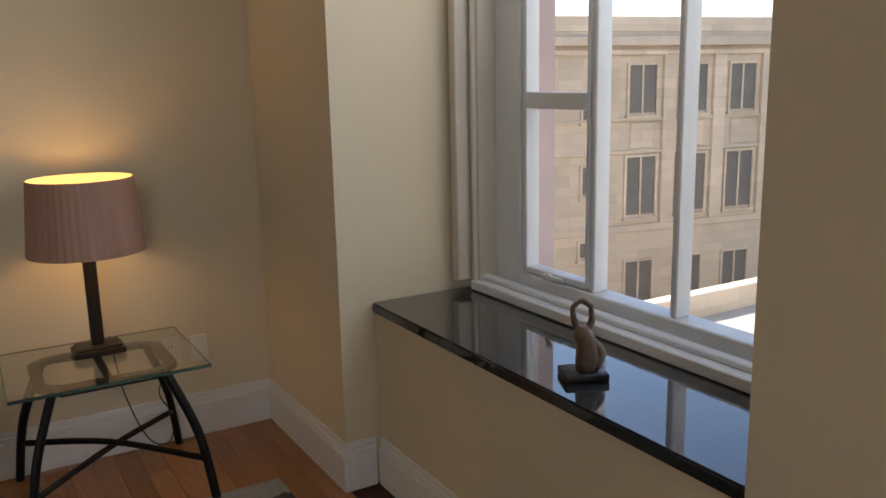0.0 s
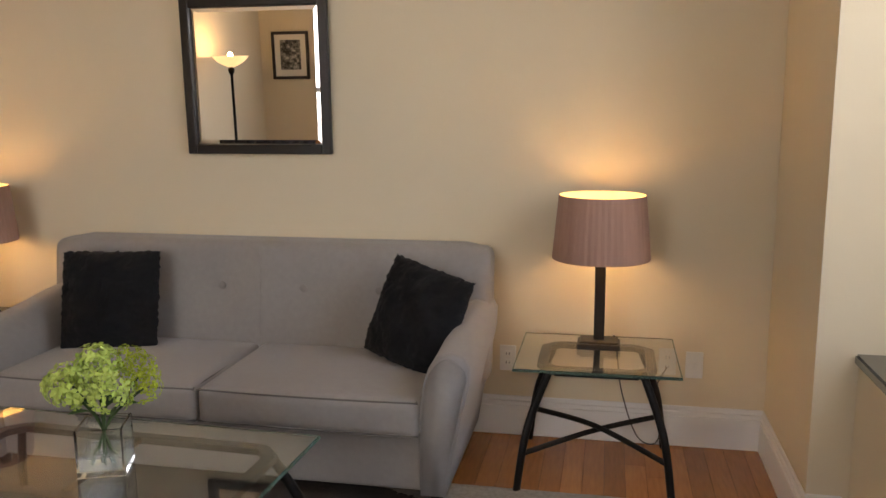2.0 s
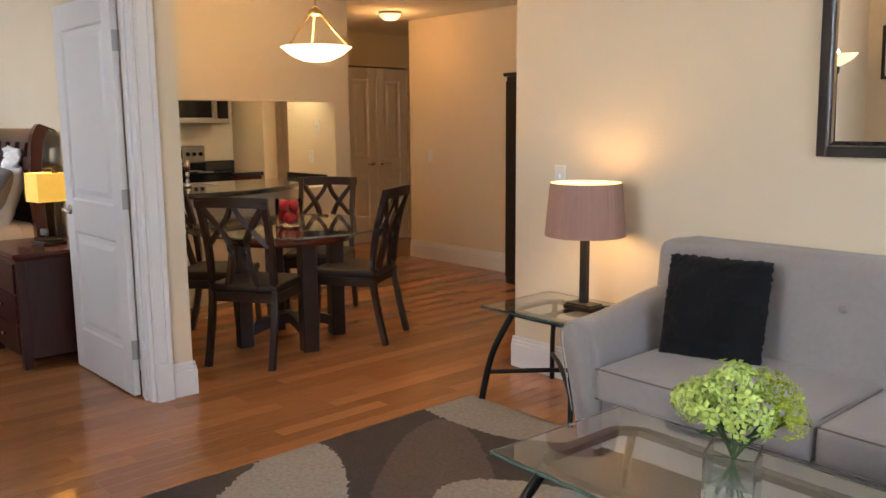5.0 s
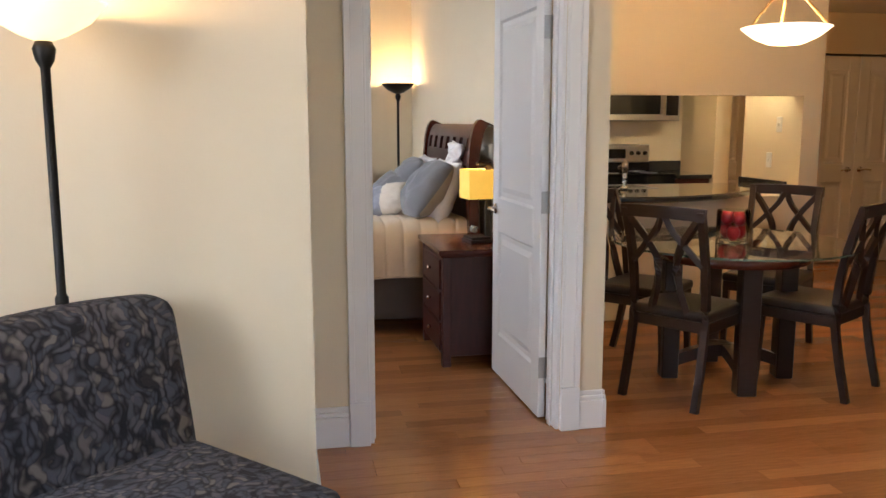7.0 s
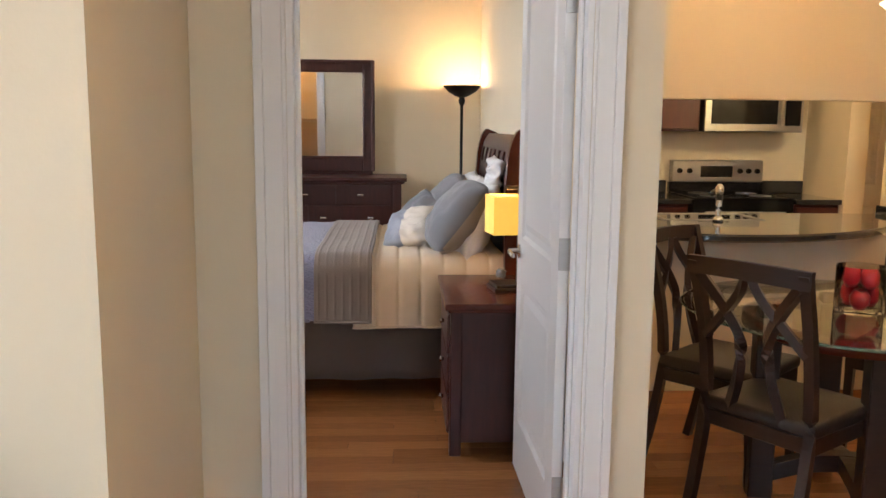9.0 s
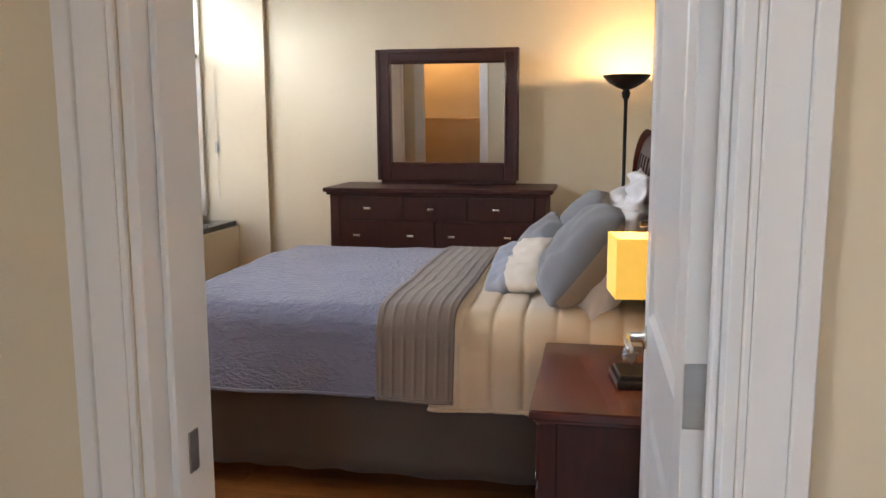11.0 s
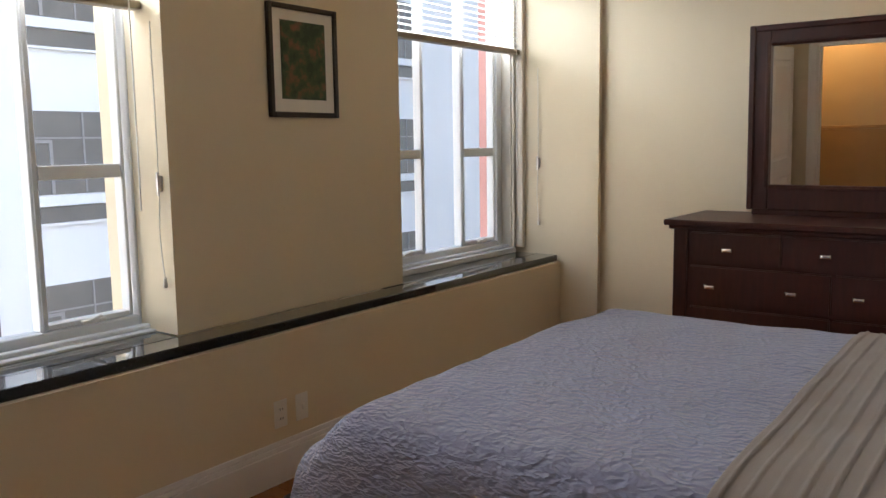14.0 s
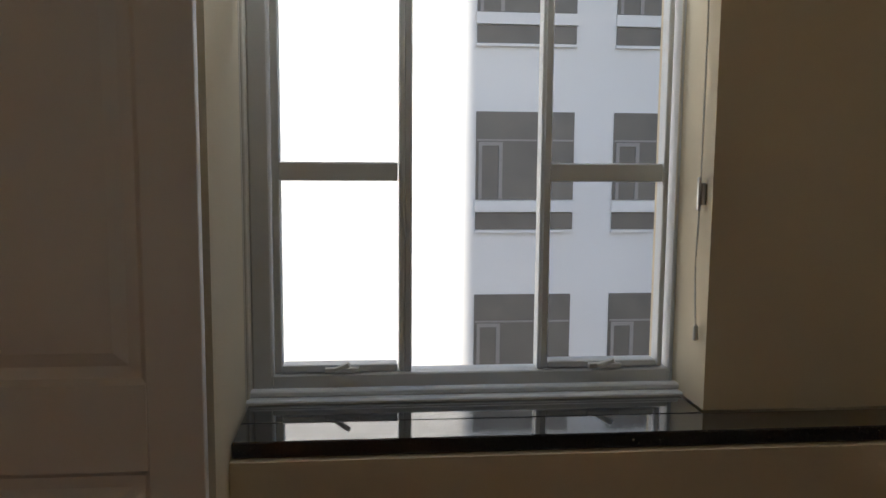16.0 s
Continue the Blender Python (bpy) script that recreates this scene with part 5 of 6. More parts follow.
def drape(y0, y1, low, mat, name, lift, parent, folds, foot=False, pleats=0, quilted=0, top_puff=0.0, seed=0):
    """Bed linen that goes up one side, over the top and down the other, between two lines across the bed."""
    cx, hw = (BW0 + BW1) / 2, (BW1 - BW0) / 2
    r = 0.10
    prof = []
    for i in range(17):
        prof.append((-hw, low + (TOP - r - low) * i / 16))
    for i in range(1, 8):
        a = math.pi - math.pi / 2 * i / 8
        prof.append((-hw + r + r * math.cos(a), TOP - r + r * math.sin(a)))
    for i in range(41):
        prof.append((-hw + r + (2 * hw - 2 * r) * i / 40, TOP))
    for i in range(1, 8):
        a = math.pi / 2 - math.pi / 2 * i / 8
        prof.append((hw - r + r * math.cos(a), TOP - r + r * math.sin(a)))
    for i in range(17):
        prof.append((hw, TOP - r - (TOP - r - low) * i / 16))
    ny = int((y1 - y0) / (0.005 if pleats else 0.006 if quilted else 0.02))
    bm = bmesh.new()
    g = []
    for j in range(ny + 1):
        v = j / ny
        y = y0 + (y1 - y0) * v
        row = []
        for k, (x, z) in enumerate(prof):
            ox = oy = oz = 0.0
            down = max(0, (TOP - r - z) / (TOP - r - low))
            side = 1 if x > 0 else -1
            wave = math.sin(y * folds + seed + 1.4 * math.sin(y * folds * 0.37)) * 0.6 + noise.noise((y * 5, seed, side)) * 0.7
            ox += side * (lift + 0.022 * down * wave + 0.02 * down)
            oz += lift + 0.012 * noise.noise((x * 2.2, y * 2.2, seed)) + 0.006 * noise.noise((x * 8, y * 8, seed + 4))
            if down > 0:
                oz = lift * 0.2 + 0.010 * down * noise.noise((y * 3, seed + 2, side))
            elif top_puff:
                oz += top_puff * (1 - (x / hw) ** 2)
            if pleats:
                p = abs(((y - y0) * pleats / (y1 - y0)) % 1 - 0.5) * 2
                d = 0.006 * max(0, 1 - p * 4)
                if down > 0:
                    ox += side * d
                else:
                    oz += d
            if quilted:
                p = abs(((y - y0) / quilted) % 1 - 0.5) * 2
                d = 0.013 * (1 - p ** 6) + 0.007 * noise.noise((y * 9, z * 13, side + 2.0)) * min(1, down * 3)
                if down > 0:
                    ox += side * d
                else:
                    oz += d
            px, py, pz = cx + x + ox, y + oy, z + oz
            if x > 0:
                fl = 0.02 * down * math.exp(-((y - y0) / 0.16) ** 2) if foot else 0
                px, py = px + fl, py - fl * 0.5
            if foot and j < 9:
                f = (8 - j) / 8
                pz -= 0.10 * f * f * (1 - down)
                py += 0.015 * f
            row.append(bm.verts.new((px, py, pz)))
        g.append(row)
    if foot:
        first_row = g[0]
        prev = first_row
        n = 12
        for i in range(1, n + 1):
            f = i / n
            row = []
            for k, v in enumerate(first_row):
                z = v.co.z + (low - 0.02 - v.co.z) * f if v.co.z > low else v.co.z - 0.02 * f
                wave = math.sin(v.co.x * 11 + 1.0) * 0.5 + noise.noise((v.co.x * 4, 1.0, 9.0))
                row.append(bm.verts.new((v.co.x + 0.012 * f * wave, v.co.y - 0.035 - 0.03 * f * wave - 0.03 * math.sin(f * 1.57), z)))
            for k in range(len(row) - 1):
                bm.faces.new((prev[k], prev[k + 1], row[k + 1], row[k]))
            prev = row
    for a, b in zip(g, g[1:]):
        for k in range(len(prof) - 1):
            bm.faces.new((a[k], b[k], b[k + 1], a[k + 1]))
    hem = [tuple(row[-1].co) for row in g[9 if foot else 0::3]]
    bmesh.ops.recalc_face_normals(bm, faces=bm.faces)
    ob = part(name, bm, mat, parent, "", True)
    part("hem", tube(hem, 0.007, 6), mat, ob, "", True)
    sol = ob.modifiers.new("thick", "SOLIDIFY")
    sol.thickness, sol.offset = 0.012, -1
    return ob


def bed():
    e = thing("bed", "queen bed with sleigh headboard of dark cherry wood", "bed", pose(0, 0, 0))
    part("mattress", box(BW0 + 0.02, BW1 - 0.02, BF + 0.15, BH - 0.02, 0.42, TOP - 0.016, 0.07, 3), LINEN, e, "white mattress", True)
    part("box_spring", box(BW0 + 0.03, BW1 - 0.03, BF + 0.08, BH - 0.02, 0.22, 0.42, 0.03), LINEN, e)
    part("side_rail", box(BW1 - 0.06, BW1 - 0.03, BF, BH, 0.16, 0.30, 0.005), CHERRY, e)
    part("side_rail", box(BW0 + 0.03, BW0 + 0.06, BF, BH, 0.16, 0.30, 0.005), CHERRY, e)
    part("footboard", boxes([(BW0 - 0.02, BW1 + 0.02, BF - 0.06, BF - 0.02, 0.12, 0.36)], 0.006), CHERRY, e)
    for x in (BW0 - 0.01, BW1 - 0.03):
        part("foot_post", box(x - 0.03, x + 0.04, BF - 0.08, BF - 0.01, 0, 0.37, 0.006), CHERRY, e)
    prof = [(1.545, 0.0), (1.54, 0.6), (1.53, 0.95), (1.535, 1.15), (1.56, 1.30), (1.60, 1.365), (1.64, 1.345)]
    for x in (BW0 - 0.06, BW1 - 0.005):
        pts = curve_pts([(0, y, z) for y, z in prof], 6)
        bm = bmesh.new()
        L = [[bm.verts.new((x + dx, p.y + dy, p.z + (0.03 if dy < 0 and p.z > 1.2 else 0))) for p in pts] for dx, dy in ((0, -0.035), (0.065, -0.035), (0.065, 0.035), (0, 0.035))]
        for q in range(4):
            for i in range(len(pts) - 1):
                bm.faces.new((L[q][i], L[(q + 1) % 4][i], L[(q + 1) % 4][i + 1], L[q][i + 1]))
        bm.faces.new([L[q][0] for q in range(4)])
        bm.faces.new([L[q][-1] for q in (3, 2, 1, 0)])
        bmesh.ops.recalc_face_normals(bm, faces=bm.faces)
        part("head_post", bm, CHERRY, e, "curved cherry headboard post")

    def board(name, z0, z1, x0, x1, mat):
        bm = bmesh.new()
        P = [p for p in curve_pts([(0, y, z) for y, z in prof], 10) if z0 <= p.z <= z1][:40]
        rows = [[bm.verts.new((x, p.y + dy, p.z)) for p in P] for x, dy in ((x0, -0.014), (x1, -0.014), (x1, 0.014), (x0, 0.014))]
        for q in range(4):
            for i in range(len(P) - 1):
                bm.faces.new((rows[q][i], rows[(q + 1) % 4][i], rows[(q + 1) % 4][i + 1], rows[q][i + 1]))
        bm.faces.new([rows[q][0] for q in range(4)])
        bm.faces.new([rows[q][-1] for q in (3, 2, 1, 0)])
        bmesh.ops.recalc_face_normals(bm, faces=bm.faces)
        return part(name, bm, mat, e)

    a, b = BW0 + 0.005, BW1 - 0.005
    board("head_panel", 0.45, 0.98, a, b, DCH)
    board("head_rail", 1.09, 1.20, a, b, DCH)
    board("head_rail", 1.275, 1.38, a, b, DCH)
    n = 7
    for i in range(n + 1):
        x = a + (b - a) * i / n
        board("head_slat", 0.97, 1.29, max(a, x - 0.06), min(b, x + 0.06), DCH)
    part("bed_skirt", skirt_mesh(), SKIRT, e, "gathered taupe bed skirt", True)
    return e


def skirt_mesh():
    bm = bmesh.new()
    pts = []
    n = 150
    for i in range(n + 1):
        pts.append((BW1 - 0.014, BH - 0.05 - (BH - BF) * i / n, 1, 0))
    for i in range(1, 100):
        pts.append((BW1 - 0.014 - (BW1 - BW0 - 0.028) * i / 100, BF - 0.085, 0, -1))
    for i in range(n + 1):
        pts.append((BW0 + 0.014, BF + (BH - BF) * i / n - 0.05, -1, 0))
    cols = []
    for k, (x, y, nx, ny) in enumerate(pts):
        s = k * 0.0145
        w = math.sin(s * 26 + 2.0 * math.sin(s * 4.1)) * (0.4 + 0.6 * abs(noise.noise((s * 2, 0, 5))))
        col = []
        for j in range(7):
            f = j / 6
            o = 0.004 + 0.020 * f * w + 0.012 * f
            col.append(bm.verts.new((x + nx * o, y + ny * o, 0.48 - 0.365 * f + 0.006 * f * noise.noise((s * 3, 1, 1)))))
        cols.append(col)
    for a, b in zip(cols, cols[1:]):
        for j in range(6):
            bm.faces.new((a[j], b[j], b[j + 1], a[j + 1]))
    bmesh.ops.solidify(bm, geom=list(bm.faces), thickness=0.004)
    return bm


bed()
cov = drape(0.74, 1.51, 0.395, IVORY, "coverlet", 0.004, None, 6, quilted=0.115, seed=3)
tagged(cov, "ivory channel-quilted coverlet at the head of the bed", "coverlet")
qu = drape(BF + 0.03, 0.56, 0.425, QUILT, "quilt", 0.022, None, 5, foot=True, top_puff=0.012, seed=8)
tagged(qu, "blue-grey pebble-textured quilt spread over the bed", "quilt")
bd = drape(0.545, 0.835, 0.42, BAND, "quilt_band", 0.030, None, 5, pleats=7, top_puff=0.012, seed=8)
tagged(bd, "taupe pleated band across the quilt", "quilt")


def bed_pillow(name, m, w, h, d, mat, label, seed, crease=0.02, front=None, back=None, round_corners=0.0):
    bm = pillow(w, h, d, 20, crease=crease, seed=seed)
    if front:
        for v in bm.verts:
            u = v.co.x / w * 2
            v.co.z *= 1 + 0.02 * math.sin(v.co.x * 90)
            v.co.y += 0.006 * math.sin(v.co.z * 150 + 6 * math.sin(v.co.x * 25))
    if round_corners:
        for v in bm.verts:
            u, q = v.co.x / w * 2, v.co.z / h * 2
            v.co.x *= math.sqrt(max(0.1, 1 - round_corners * q * q))
            v.co.z *= math.sqrt(max(0.1, 1 - round_corners * u * u))
    if front is None:
        ob = part(name, bm, mat, None, "", True)
        if back:
            ob.data.materials.append(back)
            for p in ob.data.polygons:
                if p.center.y > 0.01:
                    p.material_index = 1
    else:
        ob = thing(name, label, "pillow", None, "pillows on the bed")
        b2 = bm.copy()
        bmesh.ops.delete(bm, geom=[f for f in bm.faces if f.calc_center_median().x < -0.02], context="FACES")
        bmesh.ops.delete(b2, geom=[f for f in b2.faces if f.calc_center_median().x >= -0.02], context="FACES")
        part("blue_half", b2, mat, ob, "ruched blue-grey half", True)
        part("ivory_half", bm, front, ob, "ruched ivory half", True)
    ob.matrix_basis = m
    return tagged(ob, label, "pillow", "pillows on the bed")


BLUEL = quilt_material("light_blue_ruched", (0.27, 0.28, 0.33), (0.33, 0.34, 0.39), "weave")
TANP = quilt_material("tan_sham_back", (0.34, 0.27, 0.20), (0.40, 0.32, 0.24), "weave")
IV2 = quilt_material("ivory_ruched", (0.70, 0.62, 0.52), (0.78, 0.70, 0.60), "weave")
bed_pillow("bed_pillow", pose(-6.10, 1.38, 0.91, -22, 0, 2), 0.66, 0.46, 0.20, LINEN, "white bed pillow against the headboard", 1)
bed_pillow("bed_pillow", pose(-6.85, 1.38, 0.91, -22, 0, -2), 0.66, 0.46, 0.20, LINEN, "white bed pillow against the headboard", 2)
bed_pillow("sham_pillow", pose(-5.99, 1.28, 0.935, -38, 0, 6), 0.50, 0.47, 0.23, BLUEP, "blue-grey pillow sham with tan back leaning on white pillows", 3, back=TANP, round_corners=0.28)
bed_pillow("sham_pillow", pose(-6.72, 1.25, 0.925, -34, 0, -4), 0.56, 0.47, 0.22, BLUEP, "blue-grey pillow sham with tan back leaning on white pillows", 4, back=TANP, round_corners=0.28)
bed_pillow("sham_pillow", pose(-6.53, 1.11, 0.875, -42, 22, 32), 0.34, 0.30, 0.14, BLUEP, "small blue-grey cushion leaning on the shams", 6, round_corners=0.12)
bed_pillow("accent_pillow", pose(-6.17, 1.03, 0.85, -46, -14, 62), 0.31, 0.27, 0.13, BLUEL, "small two-tone ruched accent pillow", 7, front=IV2, round_corners=0.12)
tw = part("folded_towel", moved(pillow(0.22, 0.25, 0.07, 22, crease=0.06, seed=9), pose(-6.02, 1.475, 1.125, -10, 6, 6)), LINEN, None, "", True)
tagged(tw, "white linen bundle resting on top of the pillows", "linen")


def knob(parent, x, y, z):
    part("drawer_knob", join(tube([(x, y, z), (x + 0.018, y, z)], 0.006, 8), moved(pillow(0.055, 0.022, 0.012, 8), pose(x + 0.022, y, z, 0, 0, 90))), CHROME, parent, "oval pewter knob", True)




def dresser():
    e = thing("dresser", "dark cherry seven-drawer dresser with pewter knobs", "dresser", pose(-9.06, 0.225, 0))
    W = 0.76
    part("carcass", boxes([(0, 0.585, -W + 0.004, W - 0.004, 0.102, 0.94)], 0.005), DCH, e)
    part("top", boxes([(-0.005, 0.63, -W - 0.045, W + 0.045, 0.955, 0.985), (0.0, 0.61, -W - 0.025, W + 0.025, 0.935, 0.956)], 0.006), DCH, e)
    for y in (-W, W - 0.07):
        part("post", box(0.55, 0.60, y, y + 0.07, 0, 0.935, 0.004), DCH, e)
        part("post", box(0.0, 0.06, y, y + 0.07, 0, 0.10, 0.004), DCH, e)
    for k, (z0, z1, n) in enumerate(((0.775, 0.925, 3), (0.565, 0.755, 2), (0.345, 0.545, 2), (0.125, 0.325, 2))):
        for i in range(n):
            a = -W + 0.08 + (2 * W - 0.16) * i / n + 0.006
            b = -W + 0.08 + (2 * W - 0.16) * (i + 1) / n - 0.006
            d = part("drawer", box(0.575, 0.600, a, b, z0, z1, 0.006, 2), DCH, e)
            for y in ([(a + b) / 2] if n == 3 else [a + 0.14, b - 0.14]):
                knob(d, 0.600, y - 0.03, (z0 + z1) / 2 - 0.008)
    return e


def dresser_mirror():
    e = thing("dresser_mirror", "dark cherry framed mirror standing on the dresser", "mirror", pose(-8.93, 0.228, 0.9855, 0, 1.8, 0))
    w, h, f = 0.525, 0.98, 0.105
    part("frame", boxes([(-0.02, 0.04, -w, -w + f, 0.03, h), (-0.02, 0.04, w - f, w, 0.03, h), (-0.02, 0.04, -w + f, w - f, h - f, h), (-0.02, 0.04, -w + f, w - f, 0.03, 0.16), (0.04, 0.052, -w, -w + 0.03, 0.03, h), (0.04, 0.052, w - 0.03, w, 0.03, h), (0.04, 0.052, -w + 0.03, w - 0.03, h - 0.03, h)], 0.005), DCH, e)
    part("frame_bead", boxes([(0.04, 0.05, -w + f - 0.022, -w + f - 0.006, 0.15, h - f + 0.02), (0.04, 0.05, w - f + 0.006, w - f + 0.022, 0.15, h - f + 0.02), (0.04, 0.05, -w + f, w - f, h - f + 0.006, h - f + 0.02), (0.04, 0.05, -w + f, w - f, 0.138, 0.152)], 0.004), DCH, e)
    part("mirror_glass", box(0.0, 0.012, -w + f, w - f, 0.16, h - f), MIRROR, e, "silver mirror glass")
    part("support", boxes([(-0.04, 0.02, -w + 0.02, w - 0.02, 0.0, 0.03)], 0.004), DCH, e)
    part("support_post", boxes([(-0.05, -0.02, -w + 0.1, -w + 0.16, 0.0, 0.7), (-0.05, -0.02, w - 0.16, w - 0.1, 0.0, 0.7)], 0.003), DCH, e)
    return e


dresser()
dresser_mirror()


def nightstand():
    e = thing("nightstand", "cherry wood nightstand with drawers beside the bed", "nightstand", pose(-5.315, 1.665, 0))
    part("carcass", boxes([(-0.321, 0.321, -0.47, -0.003, 0.06, 0.6345)], 0.004), DCH, e)
    part("top", boxes([(-0.355, 0.355, -0.50, 0.01, 0.648, 0.675), (-0.34, 0.34, -0.485, 0.005, 0.633, 0.649)], 0.005), CHERRY, e, "glossy cherry top")
    for x in (-0.325, 0.275):
        part("leg", box(x, x + 0.05, -0.475, -0.425, 0, 0.635, 0.004), DCH, e)
        part("leg", box(x, x + 0.05, -0.05, 0.0, 0, 0.07, 0.004), DCH, e)
    for z0, z1 in ((0.44, 0.61), (0.26, 0.425), (0.085, 0.245)):
        d = part("drawer", box(-0.27, 0.27, -0.485, -0.465, z0, z1, 0.005), DCH, e)
        part("drawer_knob", moved(lathe([(0.008, 0), (0.014, 0.018), (0.0, 0.022)], 12), pose(0.0, -0.485, (z0 + z1) / 2, 90, 0, 0)), CHROME, d, "pewter knob", True)


nightstand()
PAPER = material("cream_lampshade", (0.80, 0.55, 0.16), 0.8, emit=(1.0, 0.55, 0.06), power=0.12, vary=0.04, scale=30)


def bedside_lamp():
    x, y, z = -5.27, 1.455, 0.676
    e = thing("bedside_lamp", "lit bedside lamp with square cream shade on black post", "lamp", pose(x, y, z, 0, 0, 8))
    part("base", boxes([(-0.08, 0.08, -0.07, 0.07, 0, 0.02), (-0.07, 0.07, -0.06, 0.06, 0.02, 0.035)], 0.003), BLACKWOOD, e)
    part("post", box(-0.012, 0.012, 0.05, 0.085, 0.03, 0.47, 0.003), BLACKWOOD, e)
    part("arm", box(-0.012, 0.012, -0.005, 0.085, 0.455, 0.472, 0.002), BLACKWOOD, e)
    part("stone_ornament", moved(pillow(0.06, 0.045, 0.04, 8, crease=0.02), pose(-0.01, -0.02, 0.075)), material("polished_pebble", (0.3, 0.3, 0.3), 0.15, metal=0.6), e, "polished metal ornament", True)
    s, z0, z1 = 0.082, 0.26, 0.43
    q = s * math.sqrt(2)
    ring = lathe([(q, z0), (q, z1), (q - 0.005, z1), (q - 0.005, z0), (q, z0)], 4)
    bmesh.ops.delete(ring, geom=[f for f in ring.faces if f.calc_center_median().xy.length < 0.01], context="FACES_ONLY")
    part("shade", moved(ring, pose(0, 0, 0, 0, 0, 45)), PAPER, e, "glowing square cream shade")
    part("bulb", lathe([(0.0, 0.30), (0.02, 0.31), (0.026, 0.34), (0.016, 0.37), (0.0, 0.38)], 14), BULB, e)
    lamp("bedside_glow", "POINT", 2.2, pose(x, y, z + 0.36), 0.03, colour=AMBER)


bedside_lamp()
lamp("bathroom_glow", "POINT", 6, pose(-3.6, -0.9, 2.3), 0.08, colour=AMBER)


# ---- outside ----
STONE = material("sandstone", (0.74, 0.62, 0.48), 0.85, vary=0.10, scale=0.8, grain=0.5, grain_scale=8, rand=0.10)
def block_courses(m, width, height):
    """Lays faint ashlar courses over a facade material."""
    t = m.node_tree
    b = t.nodes["Principled BSDF"]
    co = [n for n in t.nodes if n.type == "TEX_COORD"][0]
    mp = t.nodes.new("ShaderNodeMapping")
    mp.inputs["Rotation"].default_value = (radians(-90), 0, 0)
    br = t.nodes.new("ShaderNodeTexBrick")
    br.inputs["Scale"].default_value = 1.0
    br.inputs["Brick Width"].default_value, br.inputs["Row Height"].default_value = width, height
    br.inputs["Mortar Size"].default_value = 0.010
    br.inputs["Color1"].default_value, br.inputs["Color2"].default_value = (1.0, 0.98, 0.94, 1), (0.86, 0.83, 0.79, 1)
    br.inputs["Mortar"].default_value = (0.80, 0.77, 0.73, 1)
    t.links.new(co.outputs["Object"], mp.inputs["Vector"])
    t.links.new(mp.outputs["Vector"], br.inputs["Vector"])
    mx = t.nodes.new("ShaderNodeMix")
    mx.data_type, mx.blend_type = "RGBA", "MULTIPLY"
    mx.inputs["Factor"].default_value = 1.0
    t.links.new(b.inputs["Base Color"].links[0].from_socket, mx.inputs["A"])
    t.links.new(br.outputs["Color"], mx.inputs["B"])
    t.links.new(mx.outputs["Result"], b.inputs["Base Color"])


block_courses(STONE, 1.1, 0.42)
CONC = material("pale_concrete", (0.82, 0.79, 0.75), 0.85, vary=0.06, scale=0.6, grain=0.3, grain_scale=5)
DARKWIN = material("dark_window_glass", (0.13, 0.115, 0.10), 0.45, vary=0.4, scale=1.5, second=(0.24, 0.21, 0.17))
WINBAR = material("grey_window_bar", (0.34, 0.31, 0.28), 0.5, vary=0.1)
REDB = material("red_brick_edge", (0.60, 0.32, 0.29), 0.85, vary=0.12, scale=3, grain=0.4, grain_scale=20)
ASPH = material("asphalt", (0.05, 0.05, 0.052), 0.9, vary=0.2, scale=0.5, grain=0.3, grain_scale=30)
ROOF = material("gravel_roof", (0.55, 0.50, 0.42), 0.9, vary=0.2, scale=1.2, grain=0.5, grain_scale=20)
structure("ground", box(-900, 900, -900, 900, -11.2, -11), ASPH, "grey asphalt street far below", "ground")


def concrete_block():
    e = thing("office_building", "pale concrete building with wide dark windows", "building", pose(-6.6, -17.5, -11))
    part("wall", box(-40, 30, -10, 0.0, 0, 30), CONC, e)
    for f in range(-2, 4):
        z = 11.33 + 4.0 * f
        for k in range(-6, 1):
            x = -2.30 + 3.05 * k
            w = part("window", boxes([(x - 1.08, x + 1.08, 0.003, 0.04, z, z + 1.9)]), DARKWIN, e)
            part("spandrel", box(x - 1.08, x + 1.08, 0.003, 0.05, z - 0.65, z - 0.28), DARKWIN, e)
            part("sill", boxes([(x - 1.1, x + 1.1, 0.003, 0.10, z - 0.26, z - 0.02), (x - 1.1, x + 1.1, 0.003, 0.08, z - 0.72, z - 0.66)]), CONC, e)
            part("frame", boxes([(x + 0.95, x + 1.02, 0.04, 0.07, z, z + 1.25), (x + 0.50, x + 0.58, 0.04, 0.07, z, z + 1.25), (x + 0.58, x + 0.95, 0.04, 0.07, z + 1.17, z + 1.25), (x - 0.30, x - 0.26, 0.04, 0.06, z, z + 1.9), (x - 1.06, x + 1.06, 0.04, 0.055, z + 1.27, z + 1.31)]), WINBAR, w)


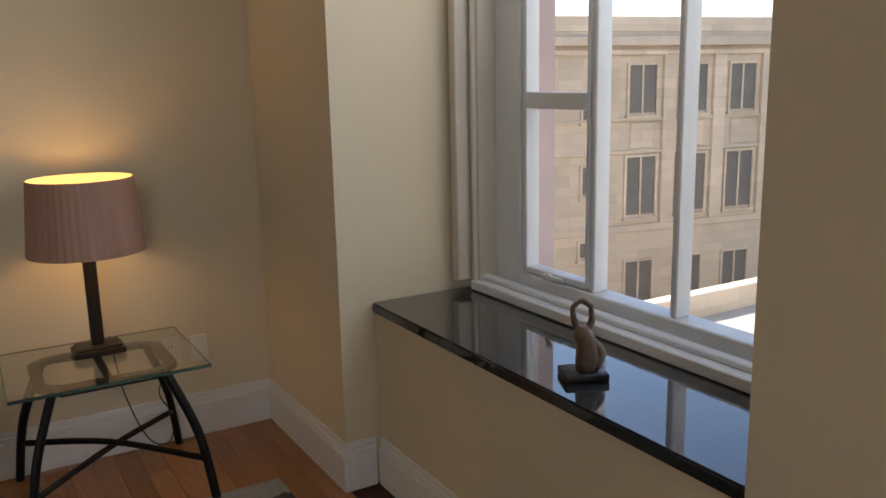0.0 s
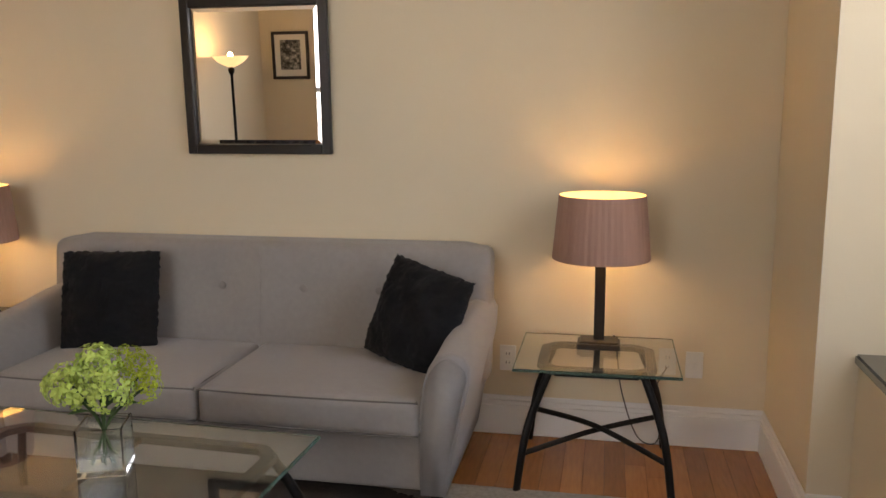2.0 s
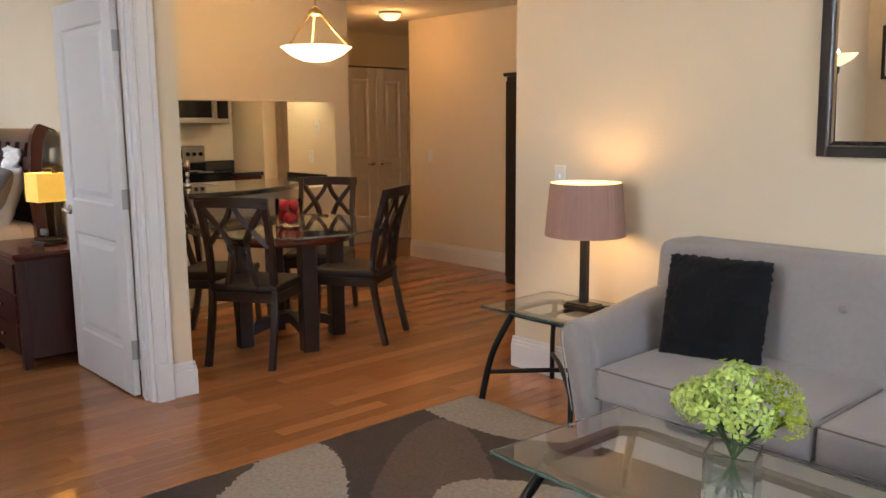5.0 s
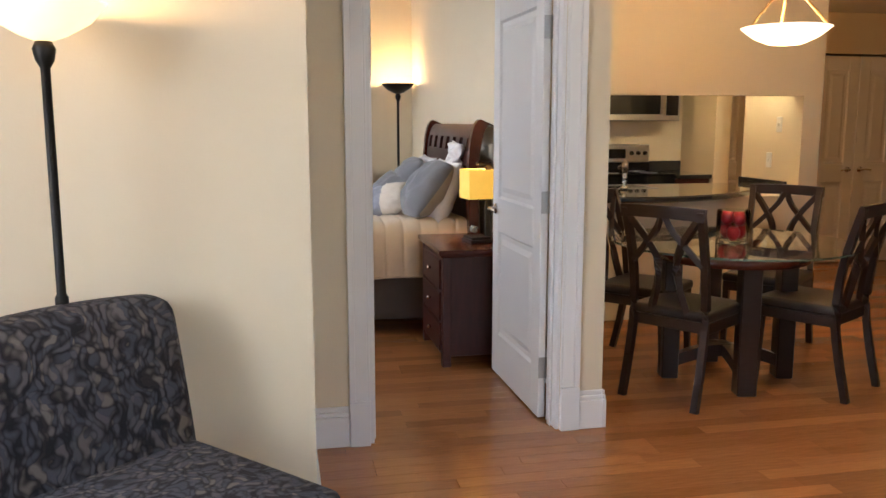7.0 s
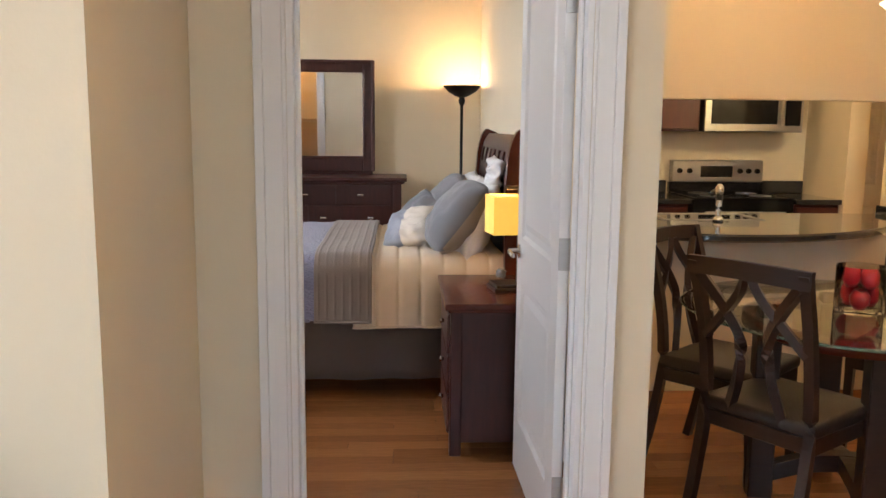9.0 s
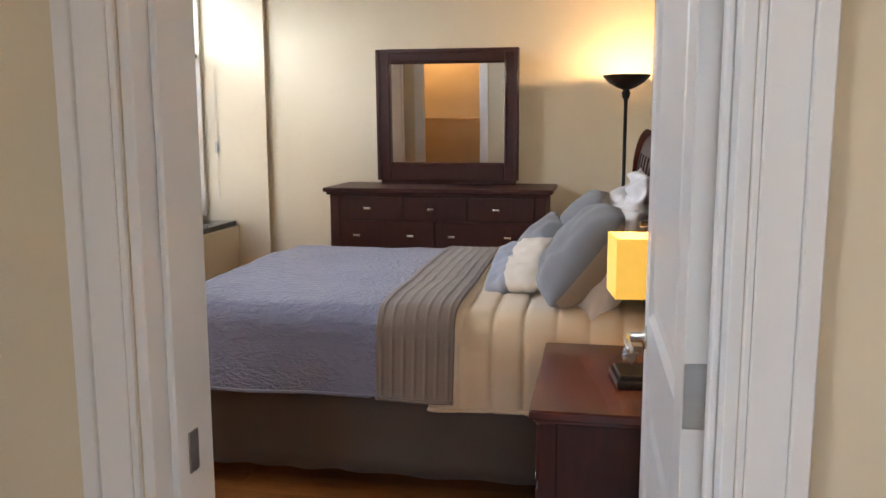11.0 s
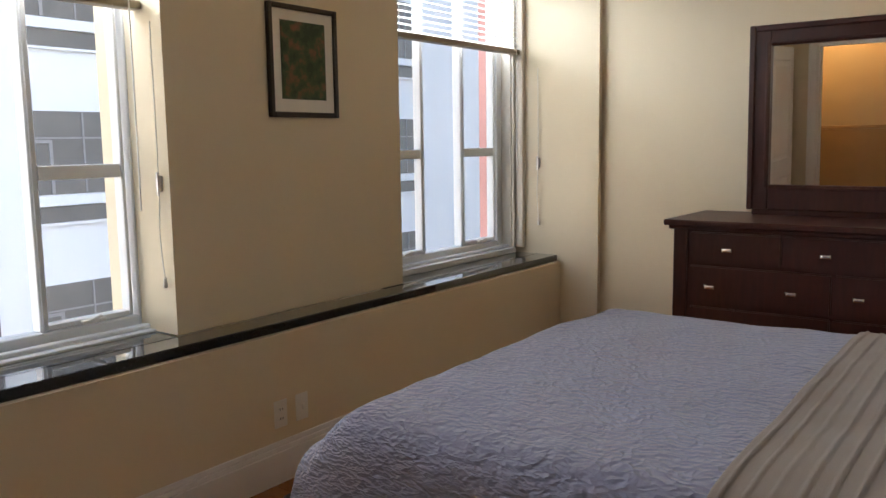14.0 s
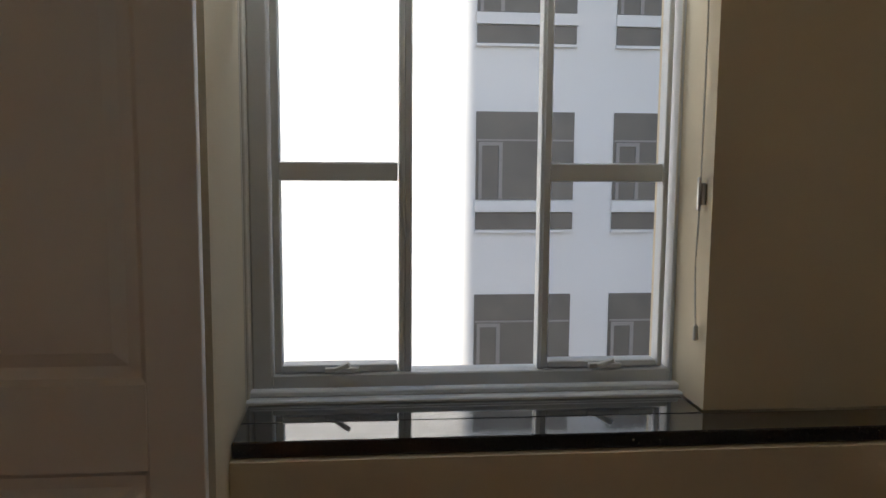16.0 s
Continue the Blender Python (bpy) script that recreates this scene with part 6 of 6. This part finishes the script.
def stone_block():
    e = thing("stone_building", "classical sandstone building with tall windows", "building", pose(18.0, 26.5, -11, 0, 0, -10))
    part("wall", box(-9.0, 30, 0.0, 14, 0, 14.0), STONE, e)
    part("cornice", boxes([(-9.3, 30.3, -0.35, 14.3, 13.45, 13.8), (-9.2, 30.2, -0.18, 14.2, 13.1, 13.3)], 0.03), STONE, e)
    part("parapet", boxes([(-9.0, 30, 0.0, 0.4, 14.0, 14.6)], 0.03), STONE, e)
    part("string_course", boxes([(-9.05, 30.05, -0.12, 0, 9.15, 9.3), (-9.05, 30.05, -0.12, 0, 10.45, 10.6), (-9.05, 30.05, -0.12, 0, 5.9, 6.2)], 0.02), STONE, e)
    for k in range(-3, 10):
        x = 6.6 + k * 2.5
        rows = ((10.8, 1.9, 1.3), (6.6, 2.4, 1.4), (2.0, 2.6, 1.3)) if k >= 0 else ((10.6, 1.0, 0.55), (7.6, 1.1, 0.55), (5.0, 0.6, 0.7))
        for z, h, w in rows:
            p = part("window", box(x - w / 2, x + w / 2, -0.02, 0.0, z, z + h), DARKWIN, e)
            part("window_frame", boxes([(x - w / 2 - 0.1, x - w / 2, -0.10, 0, z - 0.1, z + h + 0.1), (x + w / 2, x + w / 2 + 0.1, -0.10, 0, z - 0.1, z + h + 0.1), (x - w / 2, x + w / 2, -0.10, 0, z + h, z + h + 0.1), (x - w / 2 - 0.15, x + w / 2 + 0.15, -0.16, 0, z - 0.22, z - 0.1), (x - 0.04, x + 0.04, -0.06, -0.02, z, z + h)]), STONE, p)
        if k >= 0:
            part("carved_panel", box(x - 0.55, x + 0.55, -0.06, 0, 9.35, 10.4, 0.03), STONE, e)
            part("pilaster", box(x + 0.95, x + 1.55, -0.16, 0, 6.2, 13.1, 0.02), STONE, e)
    part("porch", boxes([(-0.3, 2.0, -1.2, 0, 4.4, 4.65), (0.0, 0.3, -1.0, 0, 2.0, 4.4), (1.4, 1.7, -1.0, 0, 2.0, 4.4)], 0.03), STONE, e)


concrete_block()
stone_block()
low = thing("low_roof_building", "low building with flat gravel roof and parapet", "building", pose(0, 0, -11))
part("wall", box(3.5, 30, -12, 13.0, 0, 6.9), STONE, low)
part("roof", box(3.6, 29.9, -11.9, 12.9, 6.904, 6.96), ROOF, low, "pale gravel roof")
part("parapet", boxes([(3.5, 30, 12.6, 13.0, 6.9, 7.5)], 0.03), STONE, low)
structure("brick_return_east", box(1.70, 1.877, 2.513, 2.5265, 0.3, 2.9), REDB, "painted red brick edge of the facade", "facade")
structure("stone_return_east", box(1.879, 1.95, 2.516, 2.5265, 0.3, 2.9), material("mauve_stone", (0.5, 0.40, 0.39), 0.85, vary=0.08, scale=6, grain=0.3, grain_scale=30), "weathered mauve stone return beside the window", "facade")
structure("brick_return_south", box(-9.05, -8.985, -2.075, -2.02, 0.3, 3.0), REDB, "painted red brick edge of the facade", "facade")
# Unseen slab, added only to cast a shadow edge on the office facade.
blocker = thing("tower_block", "unseen tall concrete slab added to shade the office building", "building", pose(-40, 0, -11))
part("wall", box(-16, 20.1, 1.5, 4, 0, 60), CONC, blocker)
own = thing("own_roof", "flat gravel roof over the flat", "roof", pose(0, 0, 0))
part("slab", box(-9.6, 2.05, -2.15, 7.6, 2.91, 3.2), ROOF, own)
structure("outer_wall", boxes([(-3.2, -1.8, 3.453, 7.4, 2.40, 2.9), (-9.75, -9.41, -2.15, 7.6, 0, 2.9), (-9.4, -1.7, 7.403, 7.6, 0, 2.9)]), CONC, "plain outer wall closing the flat", "wall")


# ---- floor boards ----
def boards():
    rnd = random.Random(3)
    W = 0.082
    floor = tagged(new("floor"), "glossy warm oak strip floor boards", "floor", kind="structure")
    near, rest_v, rest_f = [], [], []
    cache = {}
    nrow = int(11.3 / W)
    for i in range(nrow):
        x = -9.35 + W * (i + 0.5)
        if x > 1.1:
            break
        y, end = -1.95, 7.3 if x < -1.9 else 3.35
        while y < end:
            ln = min(rnd.choice((0.6, 0.8, 1.0, 1.2, 1.5)), end - y) if y > -1.9 else rnd.choice((0.3, 0.5, 0.7, 0.9))
            if -5.4 < x < -2.9 and -0.2 < y < 3.0 and len(near) < 300:
                near.append((x, y, ln))
            else:
                a = len(rest_v)
                g, h = W / 2 - 0.0006, ln - 0.0012
                rest_v += [(x - g, y, -0.012), (x + g, y, -0.012), (x + g, y + h, -0.012), (x - g, y + h, -0.012), (x - g, y, 0), (x + g, y, 0), (x + g, y + h, 0), (x - g, y + h, 0)]
                rest_f += [(a + 4, a + 5, a + 6, a + 7), (a, a + 1, a + 5, a + 4), (a + 1, a + 2, a + 6, a + 5), (a + 2, a + 3, a + 7, a + 6), (a + 3, a, a + 4, a + 7)]
            y += ln
    me = bpy.data.meshes.new("board_field")
    me.from_pydata(rest_v, [], rest_f)
    me.materials.append(OAK)
    ob = tagged(new("board_field", me), kind="stuff")
    ob.parent = floor
    for x, y, ln in near:
        if ln not in cache:
            bm = box(-W / 2 + 0.0006, W / 2 - 0.0006, 0, ln - 0.0012, -0.012, 0)
            c = bpy.data.meshes.new("plank")
            bm.to_mesh(c)
            bm.free()
            c.materials.append(OAK)
            cache[ln] = c
        p = new("plank", cache[ln])
        p.matrix_basis = pose(x, y, 0)
        p.parent = floor


boards()
